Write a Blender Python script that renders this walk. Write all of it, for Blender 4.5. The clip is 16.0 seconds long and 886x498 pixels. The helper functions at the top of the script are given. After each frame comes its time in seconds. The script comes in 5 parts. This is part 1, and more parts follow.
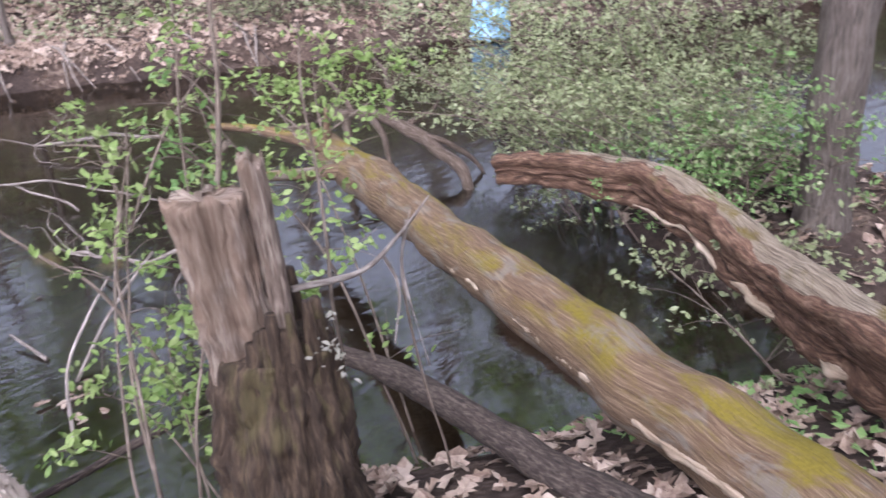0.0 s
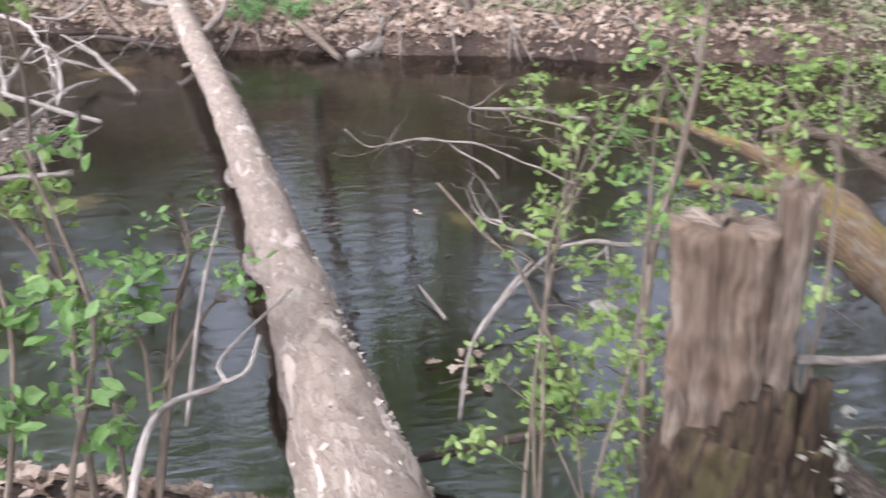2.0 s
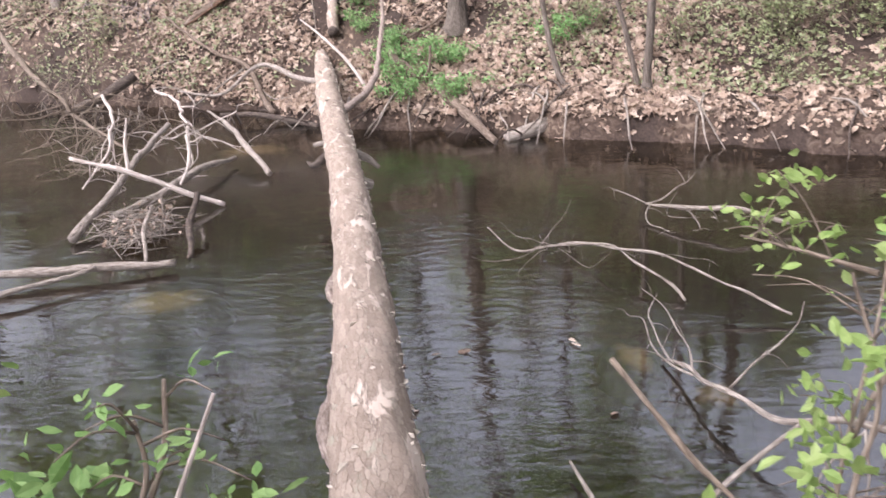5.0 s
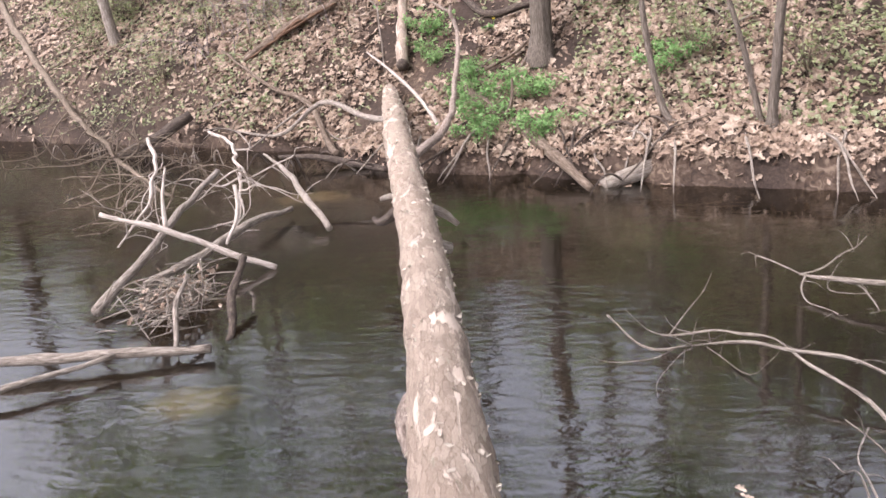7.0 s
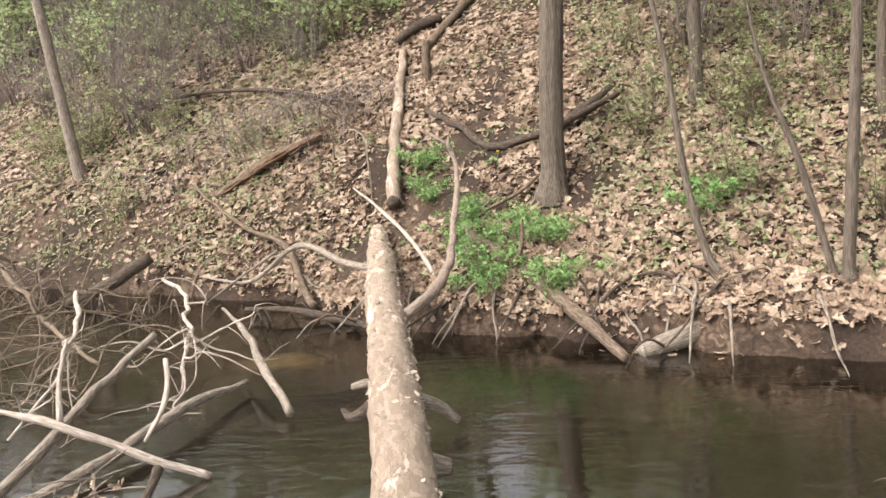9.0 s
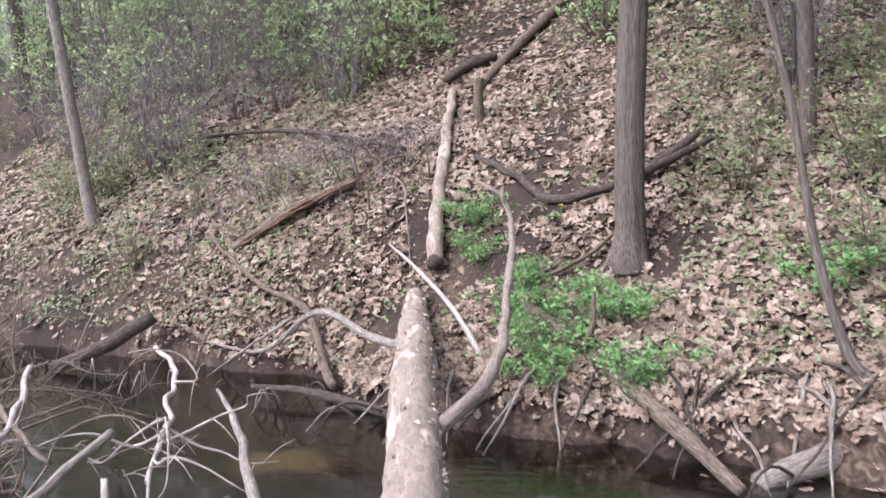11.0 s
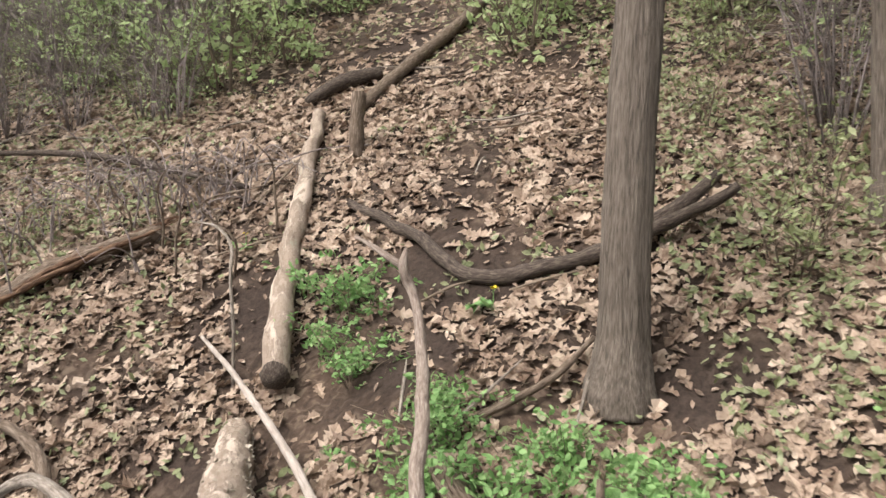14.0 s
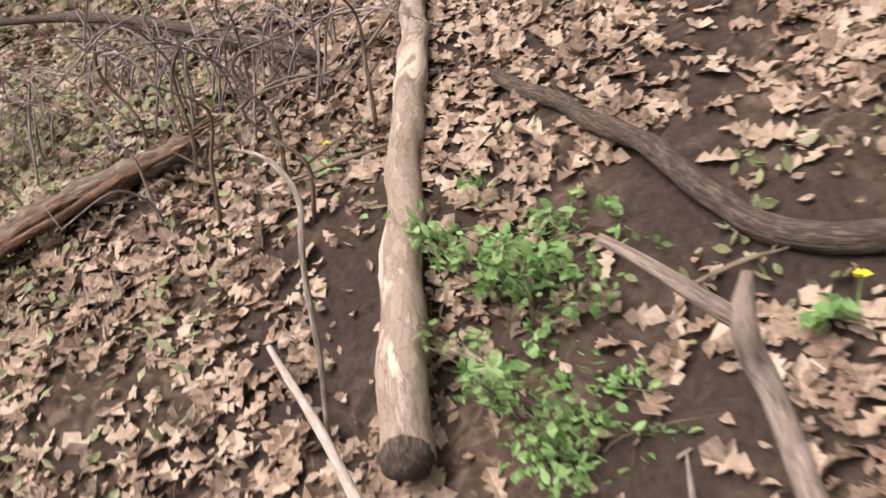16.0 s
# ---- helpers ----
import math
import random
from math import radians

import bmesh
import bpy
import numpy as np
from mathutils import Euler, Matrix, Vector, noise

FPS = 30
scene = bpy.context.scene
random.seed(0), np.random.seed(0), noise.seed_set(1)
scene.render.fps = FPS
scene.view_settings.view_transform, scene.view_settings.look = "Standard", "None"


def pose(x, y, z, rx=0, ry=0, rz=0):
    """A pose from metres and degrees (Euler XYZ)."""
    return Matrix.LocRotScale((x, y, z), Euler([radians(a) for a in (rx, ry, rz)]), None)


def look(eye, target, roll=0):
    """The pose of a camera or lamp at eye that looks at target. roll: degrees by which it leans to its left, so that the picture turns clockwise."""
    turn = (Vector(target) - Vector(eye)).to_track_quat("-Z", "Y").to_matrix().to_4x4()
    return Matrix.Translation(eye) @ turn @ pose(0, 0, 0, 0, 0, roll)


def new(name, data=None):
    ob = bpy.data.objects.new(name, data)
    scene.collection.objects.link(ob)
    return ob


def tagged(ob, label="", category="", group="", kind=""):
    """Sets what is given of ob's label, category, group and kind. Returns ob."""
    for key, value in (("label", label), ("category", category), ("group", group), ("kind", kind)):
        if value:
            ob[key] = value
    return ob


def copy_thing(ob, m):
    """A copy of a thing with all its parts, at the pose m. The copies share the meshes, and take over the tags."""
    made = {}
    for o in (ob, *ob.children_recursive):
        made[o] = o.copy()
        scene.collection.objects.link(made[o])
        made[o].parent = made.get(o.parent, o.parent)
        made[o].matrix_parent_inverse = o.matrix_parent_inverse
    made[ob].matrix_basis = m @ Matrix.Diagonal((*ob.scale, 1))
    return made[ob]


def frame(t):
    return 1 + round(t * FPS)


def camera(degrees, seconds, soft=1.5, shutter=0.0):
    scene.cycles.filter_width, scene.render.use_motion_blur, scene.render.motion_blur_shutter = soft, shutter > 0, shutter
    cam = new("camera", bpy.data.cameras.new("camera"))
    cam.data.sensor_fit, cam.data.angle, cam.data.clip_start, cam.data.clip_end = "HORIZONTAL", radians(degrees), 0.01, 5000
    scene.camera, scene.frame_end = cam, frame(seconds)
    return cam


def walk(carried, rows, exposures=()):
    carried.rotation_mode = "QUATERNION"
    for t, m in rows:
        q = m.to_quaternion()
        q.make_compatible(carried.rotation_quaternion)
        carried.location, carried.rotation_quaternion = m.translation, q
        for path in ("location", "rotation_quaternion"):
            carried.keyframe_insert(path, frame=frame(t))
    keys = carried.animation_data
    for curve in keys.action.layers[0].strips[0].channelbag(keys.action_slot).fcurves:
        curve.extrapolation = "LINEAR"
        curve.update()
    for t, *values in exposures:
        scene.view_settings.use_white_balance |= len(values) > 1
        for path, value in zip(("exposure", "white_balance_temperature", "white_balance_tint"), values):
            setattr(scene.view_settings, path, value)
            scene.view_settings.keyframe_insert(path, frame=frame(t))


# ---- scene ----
cam = camera(57.0, 16.0, shutter=0.35)
PATH = [
    (0, (1.584, 1.803, 2.77), (2.615, 3.235, 1.828), -2.7),
    (0.5, (1.553, 1.815, 2.774), (2.386, 3.376, 1.841), -2.4),
    (1, (1.531, 1.863, 2.767), (2.119, 3.534, 1.838), -3.5),
    (1.5, (1.471, 2.065, 2.705), (1.892, 3.789, 1.783), -2.2),
    (2, (1.47, 2.32, 2.659), (1.696, 4.079, 1.733), -2.1),
    (2.5, (1.597, 2.626, 2.564), (1.491, 4.418, 1.681), -4.6),
    (3, (1.641, 2.842, 2.495), (1.622, 4.664, 1.67), -2.8),
    (3.5, (1.679, 3.05, 2.408), (1.735, 4.897, 1.642), -2.3),
    (4, (1.69, 3.377, 2.286), (1.547, 5.238, 1.568), -4.3),
    (4.5, (1.699, 3.669, 2.299), (1.603, 5.47, 1.434), -3.0),
    (5, (1.618, 3.766, 2.269), (1.472, 5.624, 1.545), -3.7),
    (7.5, (1.294, 5.481, 2.113), (0.983, 7.366, 1.521), -5.1),
    (8, (1.251, 5.887, 2.116), (0.96, 7.826, 1.724), -5.3),
    (8.5, (1.184, 6.291, 2.054), (0.911, 8.244, 1.721), -4.9),
    (11, (0.878, 8.186, 1.907), (0.493, 10.139, 1.711), -3.3),
    (11.5, (0.793, 8.619, 1.883), (0.372, 10.571, 1.768), -3.9),
    (12, (0.699, 9.061, 1.862), (0.251, 11.007, 1.747), -3.6),
    (12.5, (0.566, 9.514, 1.84), (0.064, 11.446, 1.709), -2.6),
    (13, (0.448, 10.067, 1.835), (0.026, 12.021, 1.852), -1.3),
    (13.5, (0.323, 10.727, 1.805), (0.121, 12.712, 1.677), -0.2),
    (14, (0.3, 11.35, 1.825), (0.263, 13.35, 1.778), -0.0),
    (14.5, (0.094, 11.858, 1.797), (0.029, 13.847, 1.598), 1.0),
    (15, (0.057, 12.497, 2.008), (0.113, 14.449, 1.577), 2.2),
    (15.5, (-0.15, 13.15, 2.13), (-0.272, 15.087, 1.653), 0.3),
    (16, (-0.27, 13.815, 2.15), (-0.55, 15.738, 1.676), -4.8),
]
EXPOSURES = [(0, 1.6, 5500, 24), (1.5, 1.6, 5550, 19), (2.5, 1.6, 5750, 15), (4, 1.65, 5800, 19), (5, 1.7, 6000, 20), (7.5, 1.65, 6300, 20), (8.0, 1.65, 6850, 10), (8.5, 1.65, 6950, 10), (11, 1.5, 5600, 18), (12.8, 1.5, 5600, 18), (13.5, 1.3, 6200, 12), (14.5, 1.3, 6650, 10), (16, 1.3, 6800, 19)]
walk(cam, [(t, look(eye, target, roll)) for t, eye, target, roll in PATH], EXPOSURES)

# ---- sky, sun, exposure ----
SUN_EL, SUN_AZ = radians(54), radians(232)
world = bpy.data.worlds.new("world")
scene.world = world
world.use_nodes = True
wn, wl = world.node_tree.nodes, world.node_tree.links
sky = wn.new("ShaderNodeTexSky")
sky.sky_type, sky.sun_disc = "NISHITA", False
sky.sun_elevation, sky.sun_rotation = SUN_EL, SUN_AZ
sky.air_density, sky.dust_density, sky.ozone_density = 1.2, 9.0, 1.0
pale = wn.new("ShaderNodeHueSaturation")
pale.inputs["Saturation"].default_value = 0.22
wl.new(sky.outputs[0], pale.inputs["Color"])
wl.new(pale.outputs[0], wn["Background"].inputs[0])
wn["Background"].inputs[1].default_value = 0.15
sun_data = bpy.data.lights.new("sun", "SUN")
sun_data.energy, sun_data.angle, sun_data.color = 0.5, radians(16), (1.0, 0.95, 0.88)
sun = new("sun", sun_data)
sun.matrix_world = look((math.sin(SUN_AZ) * 30, math.cos(SUN_AZ) * 30, 30 * math.tan(SUN_EL)), (0, 8, 0))


# ---- materials ----
def material(name):
    m = bpy.data.materials.new(name)
    m.use_nodes = True
    return m, m.node_tree.nodes, m.node_tree.links, m.node_tree.nodes["Principled BSDF"]


def coords(n, l, scale=(1, 1, 1), kind="Object"):
    tc, mp = n.new("ShaderNodeTexCoord"), n.new("ShaderNodeMapping")
    mp.inputs["Scale"].default_value = scale
    l.new(tc.outputs[kind], mp.inputs[0])
    return mp.outputs[0]


def noise_tex(n, l, vec, scale, detail=6, rough=0.6, dist=0.0):
    t = n.new("ShaderNodeTexNoise")
    t.inputs["Scale"].default_value, t.inputs["Detail"].default_value = scale, detail
    t.inputs["Roughness"].default_value, t.inputs["Distortion"].default_value = rough, dist
    l.new(vec, t.inputs["Vector"])
    return t.outputs["Fac"]


def ramp(n, l, fac, stops):
    r = n.new("ShaderNodeValToRGB")
    while len(r.color_ramp.elements) < len(stops):
        r.color_ramp.elements.new(0.5)
    for e, (p, c) in zip(r.color_ramp.elements, stops):
        e.position, e.color = p, (*c, 1)
    l.new(fac, r.inputs[0])
    return r.outputs[0]


def mix(n, l, fac, a, b, mode="MIX"):
    m = n.new("ShaderNodeMix")
    m.data_type, m.blend_type = "RGBA", mode
    for sock, val in ((m.inputs[0], fac), (m.inputs[6], a), (m.inputs[7], b)):
        if isinstance(val, (float, int)):
            sock.default_value = val
        elif isinstance(val, tuple):
            sock.default_value = (*val, 1)
        else:
            l.new(val, sock)
    return m.outputs[2]


def bump(n, l, bsdf, height, strength, dist):
    b = n.new("ShaderNodeBump")
    b.inputs["Strength"].default_value, b.inputs["Distance"].default_value = strength, dist
    l.new(height, b.inputs["Height"])
    l.new(b.outputs[0], bsdf.inputs["Normal"])
    return b


def bark(name, dark, mid, pale_c, along=(14, 14, 3), moss=None, moss_amount=0.0, patch=None, patch_amount=0.5, depth=0.02):
    """Bark or bare wood, with the grain along the mesh's own third coordinate, kept in the layer 'grain'."""
    m, n, l, p = material(name)
    at = n.new("ShaderNodeAttribute")
    at.attribute_name = "grain"
    mp = n.new("ShaderNodeMapping")
    mp.inputs["Scale"].default_value = along
    l.new(at.outputs["Vector"], mp.inputs[0])
    fine = noise_tex(n, l, mp.outputs[0], 2.2, 8, 0.65, 0.4)
    mp2 = n.new("ShaderNodeMapping")
    mp2.inputs["Scale"].default_value = (9, 9, 3.2)
    l.new(at.outputs["Vector"], mp2.inputs[0])
    big = noise_tex(n, l, mp2.outputs[0], 1.0, 6, 0.62, 0.5)
    col = ramp(n, l, fine, [(0.31, dark), (0.5, mid), (0.68, pale_c)])
    if patch:
        f = ramp(n, l, big, [(patch_amount, (0, 0, 0)), (patch_amount + 0.08, (1, 1, 1))])
        col = mix(n, l, f, col, mix(n, l, 0.6, col, patch))
    if moss:
        mp3 = n.new("ShaderNodeMapping")
        mp3.inputs["Scale"].default_value = (6, 6, 2.2)
        l.new(at.outputs["Vector"], mp3.inputs[0])
        g = noise_tex(n, l, mp3.outputs[0], 1.0, 7, 0.7, 0.6)
        f = ramp(n, l, g, [(0.6 - moss_amount, (0, 0, 0)), (0.72 - moss_amount, (1, 1, 1))])
        sp = n.new("ShaderNodeNewGeometry")
        sx = n.new("ShaderNodeSeparateXYZ")
        l.new(sp.outputs["Normal"], sx.inputs[0])
        up = ramp(n, l, sx.outputs[2], [(0.25, (0, 0, 0)), (0.75, (1, 1, 1))])
        f = mix(n, l, 1.0, f, up, "MULTIPLY")
        col = mix(n, l, f, col, mix(n, l, noise_tex(n, l, coords(n, l), 90, 3), moss, tuple(c * 0.45 for c in moss)))
    l.new(col, p.inputs["Base Color"])
    p.inputs["Roughness"].default_value = 0.85
    p.inputs["Specular IOR Level"].default_value = 0.25
    bump(n, l, p, fine, 0.8, depth)
    return m


def scaly_bark():
    """Grey-brown plates with cracks, peeled off in long pale pink patches."""
    m, n, l, p = material("bridge_log_bark")
    at = n.new("ShaderNodeAttribute")
    at.attribute_name = "grain"

    def mapped(scale):
        mp = n.new("ShaderNodeMapping")
        mp.inputs["Scale"].default_value = scale
        l.new(at.outputs["Vector"], mp.inputs[0])
        return mp.outputs[0]
    warp = n.new("ShaderNodeVectorMath")
    warp.operation = "ADD"
    nz = n.new("ShaderNodeTexNoise")
    nz.inputs["Scale"].default_value, nz.inputs["Detail"].default_value = 1.6, 6
    l.new(mapped((20, 20, 14)), nz.inputs["Vector"])
    l.new(mapped((40, 40, 12)), warp.inputs[0])
    l.new(nz.outputs["Color"], warp.inputs[1])
    cell, edge = n.new("ShaderNodeTexVoronoi"), n.new("ShaderNodeTexVoronoi")
    edge.feature = "DISTANCE_TO_EDGE"
    for v in (cell, edge):
        v.inputs["Scale"].default_value = 1.0
        l.new(warp.outputs[0], v.inputs["Vector"])
    one = n.new("ShaderNodeSeparateColor")
    l.new(cell.outputs["Color"], one.inputs[0])
    speck = noise_tex(n, l, mapped((60, 60, 40)), 2.4, 6, 0.7)
    plates = ramp(n, l, one.outputs[0], [(0.0, (0.165, 0.12, 0.094)), (0.5, (0.24, 0.184, 0.145)), (1.0, (0.32, 0.26, 0.21))])
    plates = mix(n, l, 0.45, plates, ramp(n, l, speck, [(0.3, (0.104, 0.076, 0.0561)), (0.7, (0.317, 0.257, 0.202))]))
    crack = ramp(n, l, edge.outputs["Distance"], [(0.0, (0.74, 0.71, 0.69)), (0.05, (1, 1, 1))])
    plates = mix(n, l, 1.0, plates, crack, "MULTIPLY")
    bare = mix(n, l, speck, (0.34, 0.27, 0.22), (0.46, 0.38, 0.315))
    bare = mix(n, l, ramp(n, l, noise_tex(n, l, mapped((26, 26, 4)), 1.5, 6, 0.7, 0.8), [(0.52, (0, 0, 0)), (0.7, (0.502, 0.487, 0.462))]), bare, (0.23, 0.158, 0.126))
    peel = noise_tex(n, l, mapped((8, 8, 2.2)), 1.0, 8, 0.7, 0.5)
    f = ramp(n, l, peel, [(0.55, (0, 0, 0)), (0.59, (1, 1, 1))])
    lichen = ramp(n, l, noise_tex(n, l, mapped((9, 9, 5)), 1.0, 7, 0.75), [(0.58, (0, 0, 0)), (0.66, (0.6, 0.6, 0.6))])
    l.new(mix(n, l, f, mix(n, l, lichen, plates, (0.24, 0.24, 0.18)), bare), p.inputs["Base Color"])
    p.inputs["Roughness"].default_value, p.inputs["Specular IOR Level"].default_value = 0.85, 0.25
    h = mix(n, l, f, mix(n, l, 0.35, crack, speck), mix(n, l, 0.2, (0.25, 0.25, 0.25), speck))
    bump(n, l, p, h, 0.75, 0.018)
    return m


def leafy(name, stops, scale=9, trans=0.35, rough=0.6):
    """Leaves whose tone changes from one to the next."""
    m, n, l, p = material(name)
    v = n.new("ShaderNodeTexVoronoi")
    v.inputs["Scale"].default_value = scale
    l.new(coords(n, l), v.inputs["Vector"])
    sx = n.new("ShaderNodeSeparateColor")
    l.new(v.outputs["Color"], sx.inputs[0])
    col = ramp(n, l, sx.outputs[0], stops)
    col = mix(n, l, 0.35, col, ramp(n, l, noise_tex(n, l, coords(n, l), 45, 4), [(0.3, stops[0][1]), (0.7, stops[-1][1])]))
    l.new(col, p.inputs["Base Color"])
    p.inputs["Roughness"].default_value, p.inputs["Specular IOR Level"].default_value = rough, 0.3
    if trans:
        t, mx = n.new("ShaderNodeBsdfTranslucent"), n.new("ShaderNodeMixShader")
        l.new(col, t.inputs[0])
        mx.inputs[0].default_value = trans
        l.new(p.outputs[0], mx.inputs[1])
        l.new(t.outputs[0], mx.inputs[2])
        l.new(mx.outputs[0], n["Material Output"].inputs[0])
    return m


def soil_material():
    m, n, l, p = material("forest_soil")
    fine = noise_tex(n, l, coords(n, l), 34, 8, 0.75)
    scrap = noise_tex(n, l, coords(n, l), 13, 3, 0.5, 1.2)
    litter = ramp(n, l, scrap, [(0.3, (0.0272, 0.019, 0.0142)), (0.5, (0.0816, 0.0544, 0.0381)), (0.68, (0.196, 0.147, 0.109))])
    dirt = ramp(n, l, fine, [(0.3, (0.012, 0.00872, 0.00707)), (0.7, (0.049, 0.0348, 0.0283))])
    big = noise_tex(n, l, coords(n, l), 1.1, 4, 0.6)
    f = ramp(n, l, big, [(0.4, (0.05, 0.05, 0.05)), (0.62, (0.6, 0.6, 0.6))])
    l.new(mix(n, l, f, dirt, litter), p.inputs["Base Color"])
    p.inputs["Roughness"].default_value, p.inputs["Specular IOR Level"].default_value = 0.95, 0.12
    bump(n, l, p, mix(n, l, 0.5, fine, scrap), 0.8, 0.03)
    return m


def water_material():
    m, n, l, p = material("stream_water")
    n.remove(p)
    diff, tr, gl = n.new("ShaderNodeBsdfDiffuse"), n.new("ShaderNodeBsdfTransparent"), n.new("ShaderNodeBsdfGlossy")
    diff.inputs[0].default_value = (0.012, 0.011, 0.008, 1)
    tr.inputs[0].default_value = (0.44, 0.4, 0.3, 1)
    gl.inputs["Color"].default_value, gl.inputs["Roughness"].default_value = (1, 1, 1, 1), 0.02
    m1, m2, fr = n.new("ShaderNodeMixShader"), n.new("ShaderNodeMixShader"), n.new("ShaderNodeFresnel")
    m1.inputs[0].default_value, fr.inputs["IOR"].default_value = 0.12, 1.33
    wav = noise_tex(n, l, coords(n, l, (1.8, 6.0, 1)), 1.8, 4, 0.5, 0.9)
    small = noise_tex(n, l, coords(n, l, (1, 1.6, 1)), 16, 2, 0.5)
    calm = ramp(n, l, noise_tex(n, l, coords(n, l, (1, 1.5, 1)), 0.55, 3, 0.5, 0.6), [(0.36, (0.18, 0.18, 0.18)), (0.62, (1, 1, 1))])
    h = mix(n, l, 1.0, mix(n, l, 0.12, wav, small), calm, "MULTIPLY")
    b = n.new("ShaderNodeBump")
    b.inputs["Strength"].default_value, b.inputs["Distance"].default_value = 0.5, 0.017
    l.new(h, b.inputs["Height"])
    for node in (gl, fr):
        l.new(b.outputs[0], node.inputs["Normal"])
    gloss = n.new("ShaderNodeMath")
    gloss.operation = "MULTIPLY_ADD"
    l.new(fr.outputs[0], gloss.inputs[0])
    gloss.inputs[1].default_value, gloss.inputs[2].default_value = 0.36, 0.2
    l.new(tr.outputs[0], m1.inputs[1])
    l.new(diff.outputs[0], m1.inputs[2])
    l.new(gloss.outputs[0], m2.inputs[0])
    l.new(m1.outputs[0], m2.inputs[1])
    l.new(gl.outputs[0], m2.inputs[2])
    l.new(m2.outputs[0], n["Material Output"].inputs[0])
    return m


def plain(name, a, b, scale=20, rough=0.8):
    m, n, l, p = material(name)
    f = noise_tex(n, l, coords(n, l), scale, 6, 0.6)
    l.new(ramp(n, l, f, [(0.3, a), (0.7, b)]), p.inputs["Base Color"])
    p.inputs["Roughness"].default_value = rough
    bump(n, l, p, f, 0.4, 0.01)
    return m


def faded_sand(name, a, b, scale):
    """Sand painted darker towards the bar's rim, as deeper water would dim it; distance kept in the layer 'thin'."""
    m, n, l, p = material(name)
    f = noise_tex(n, l, coords(n, l), scale, 6, 0.6)
    at = n.new("ShaderNodeAttribute")
    at.attribute_name = "thin"
    ragged = n.new("ShaderNodeMath")
    ragged.operation = "MULTIPLY_ADD"
    l.new(noise_tex(n, l, coords(n, l), 7, 6, 0.7), ragged.inputs[0])
    ragged.inputs[1].default_value = 0.7
    l.new(at.outputs["Fac"], ragged.inputs[2])
    # rim goes dark in colour, in place of water absorbing light with depth
    depth_fade = ramp(n, l, ragged.outputs[0], [(0.62, (0, 0, 0)), (1.0, (1, 1, 1))])
    l.new(mix(n, l, depth_fade, ramp(n, l, f, [(0.3, a), (0.7, b)]), (0.03, 0.025, 0.014)), p.inputs["Base Color"])
    p.inputs["Roughness"].default_value = 0.8
    bump(n, l, p, f, 0.4, 0.01)
    return m


SOIL = soil_material()
WATER = water_material()
LOG_BARK = scaly_bark()
MOSS_BARK = bark("mossy_log_bark", (0.06, 0.037, 0.022), (0.125, 0.08, 0.046), (0.22, 0.158, 0.098), (44, 44, 3.0), moss=(0.2, 0.155, 0.016), moss_amount=0.125, patch=(0.17, 0.15, 0.12), patch_amount=0.52)
ROT_WOOD = bark("rotten_wood", (0.0175, 0.00998, 0.00649), (0.0897, 0.0474, 0.0275), (0.21, 0.135, 0.0874), (34, 34, 5), moss=(0.0998, 0.085, 0.015), moss_amount=0.03)
ROT_TOP = bark("weathered_log_top", (0.13, 0.093, 0.06), (0.29, 0.22, 0.15), (0.44, 0.36, 0.27), (26, 26, 1.6))
RIDGE = bark("mossy_weathered_wood", (0.0499, 0.0349, 0.0225), (0.179, 0.14, 0.0952), (0.31, 0.26, 0.195), (60, 60, 2.0), moss=(0.15, 0.11, 0.02), moss_amount=0.06)
STUMP_WOOD = bark("weathered_stump_wood", (0.03, 0.019, 0.014), (0.23, 0.17, 0.127), (0.441, 0.372, 0.29), (64, 64, 4), patch=(0.189, 0.126, 0.0819), patch_amount=0.47, depth=0.035)
STUMP_BARK = bark("damp_stump_wood", (0.011, 0.00699, 0.00499), (0.0424, 0.0275, 0.017), (0.11, 0.0749, 0.0449), (40, 40, 4), patch=(0.085, 0.0699, 0.0275), patch_amount=0.56, depth=0.03)
DARK_BARK = bark("dark_damp_bark", (0.015, 0.011, 0.00897), (0.0549, 0.0399, 0.031), (0.125, 0.0998, 0.0796), (44, 44, 9))
GREY_WOOD = bark("grey_driftwood", (0.065, 0.05, 0.041), (0.19, 0.158, 0.13), (0.33, 0.288, 0.25), (44, 44, 6))
PALE_WOOD = bark("bleached_branch", (0.18, 0.145, 0.12), (0.35, 0.295, 0.255), (0.5, 0.445, 0.4), (44, 44, 6))
BLEACHED = bark("white_bleached_wood", (0.218, 0.178, 0.15), (0.324, 0.275, 0.24), (0.424, 0.374, 0.337), (44, 44, 5))
FORK_BARK = bark("pinkish_branch_bark", (0.0796, 0.0574, 0.0449), (0.2, 0.154, 0.127), (0.31, 0.26, 0.22), (50, 50, 8))
TREE_BARK = bark("tree_bark", (0.0349, 0.0275, 0.0225), (0.11, 0.0874, 0.0699), (0.185, 0.154, 0.127), (44, 44, 4), depth=0.03)
TWIG_BARK = bark("twig_bark", (0.0699, 0.0499, 0.0349), (0.15, 0.115, 0.085), (0.225, 0.179, 0.14), (40, 40, 6))
BRUSH_BARK = bark("grey_brush_bark", (0.0918, 0.0691, 0.0662), (0.184, 0.149, 0.141), (0.317, 0.276, 0.259), (40, 40, 6))
BROWN_WOOD = bark("brown_fallen_wood", (0.0349, 0.0225, 0.0165), (0.11, 0.0796, 0.0574), (0.21, 0.167, 0.133), (40, 40, 6))
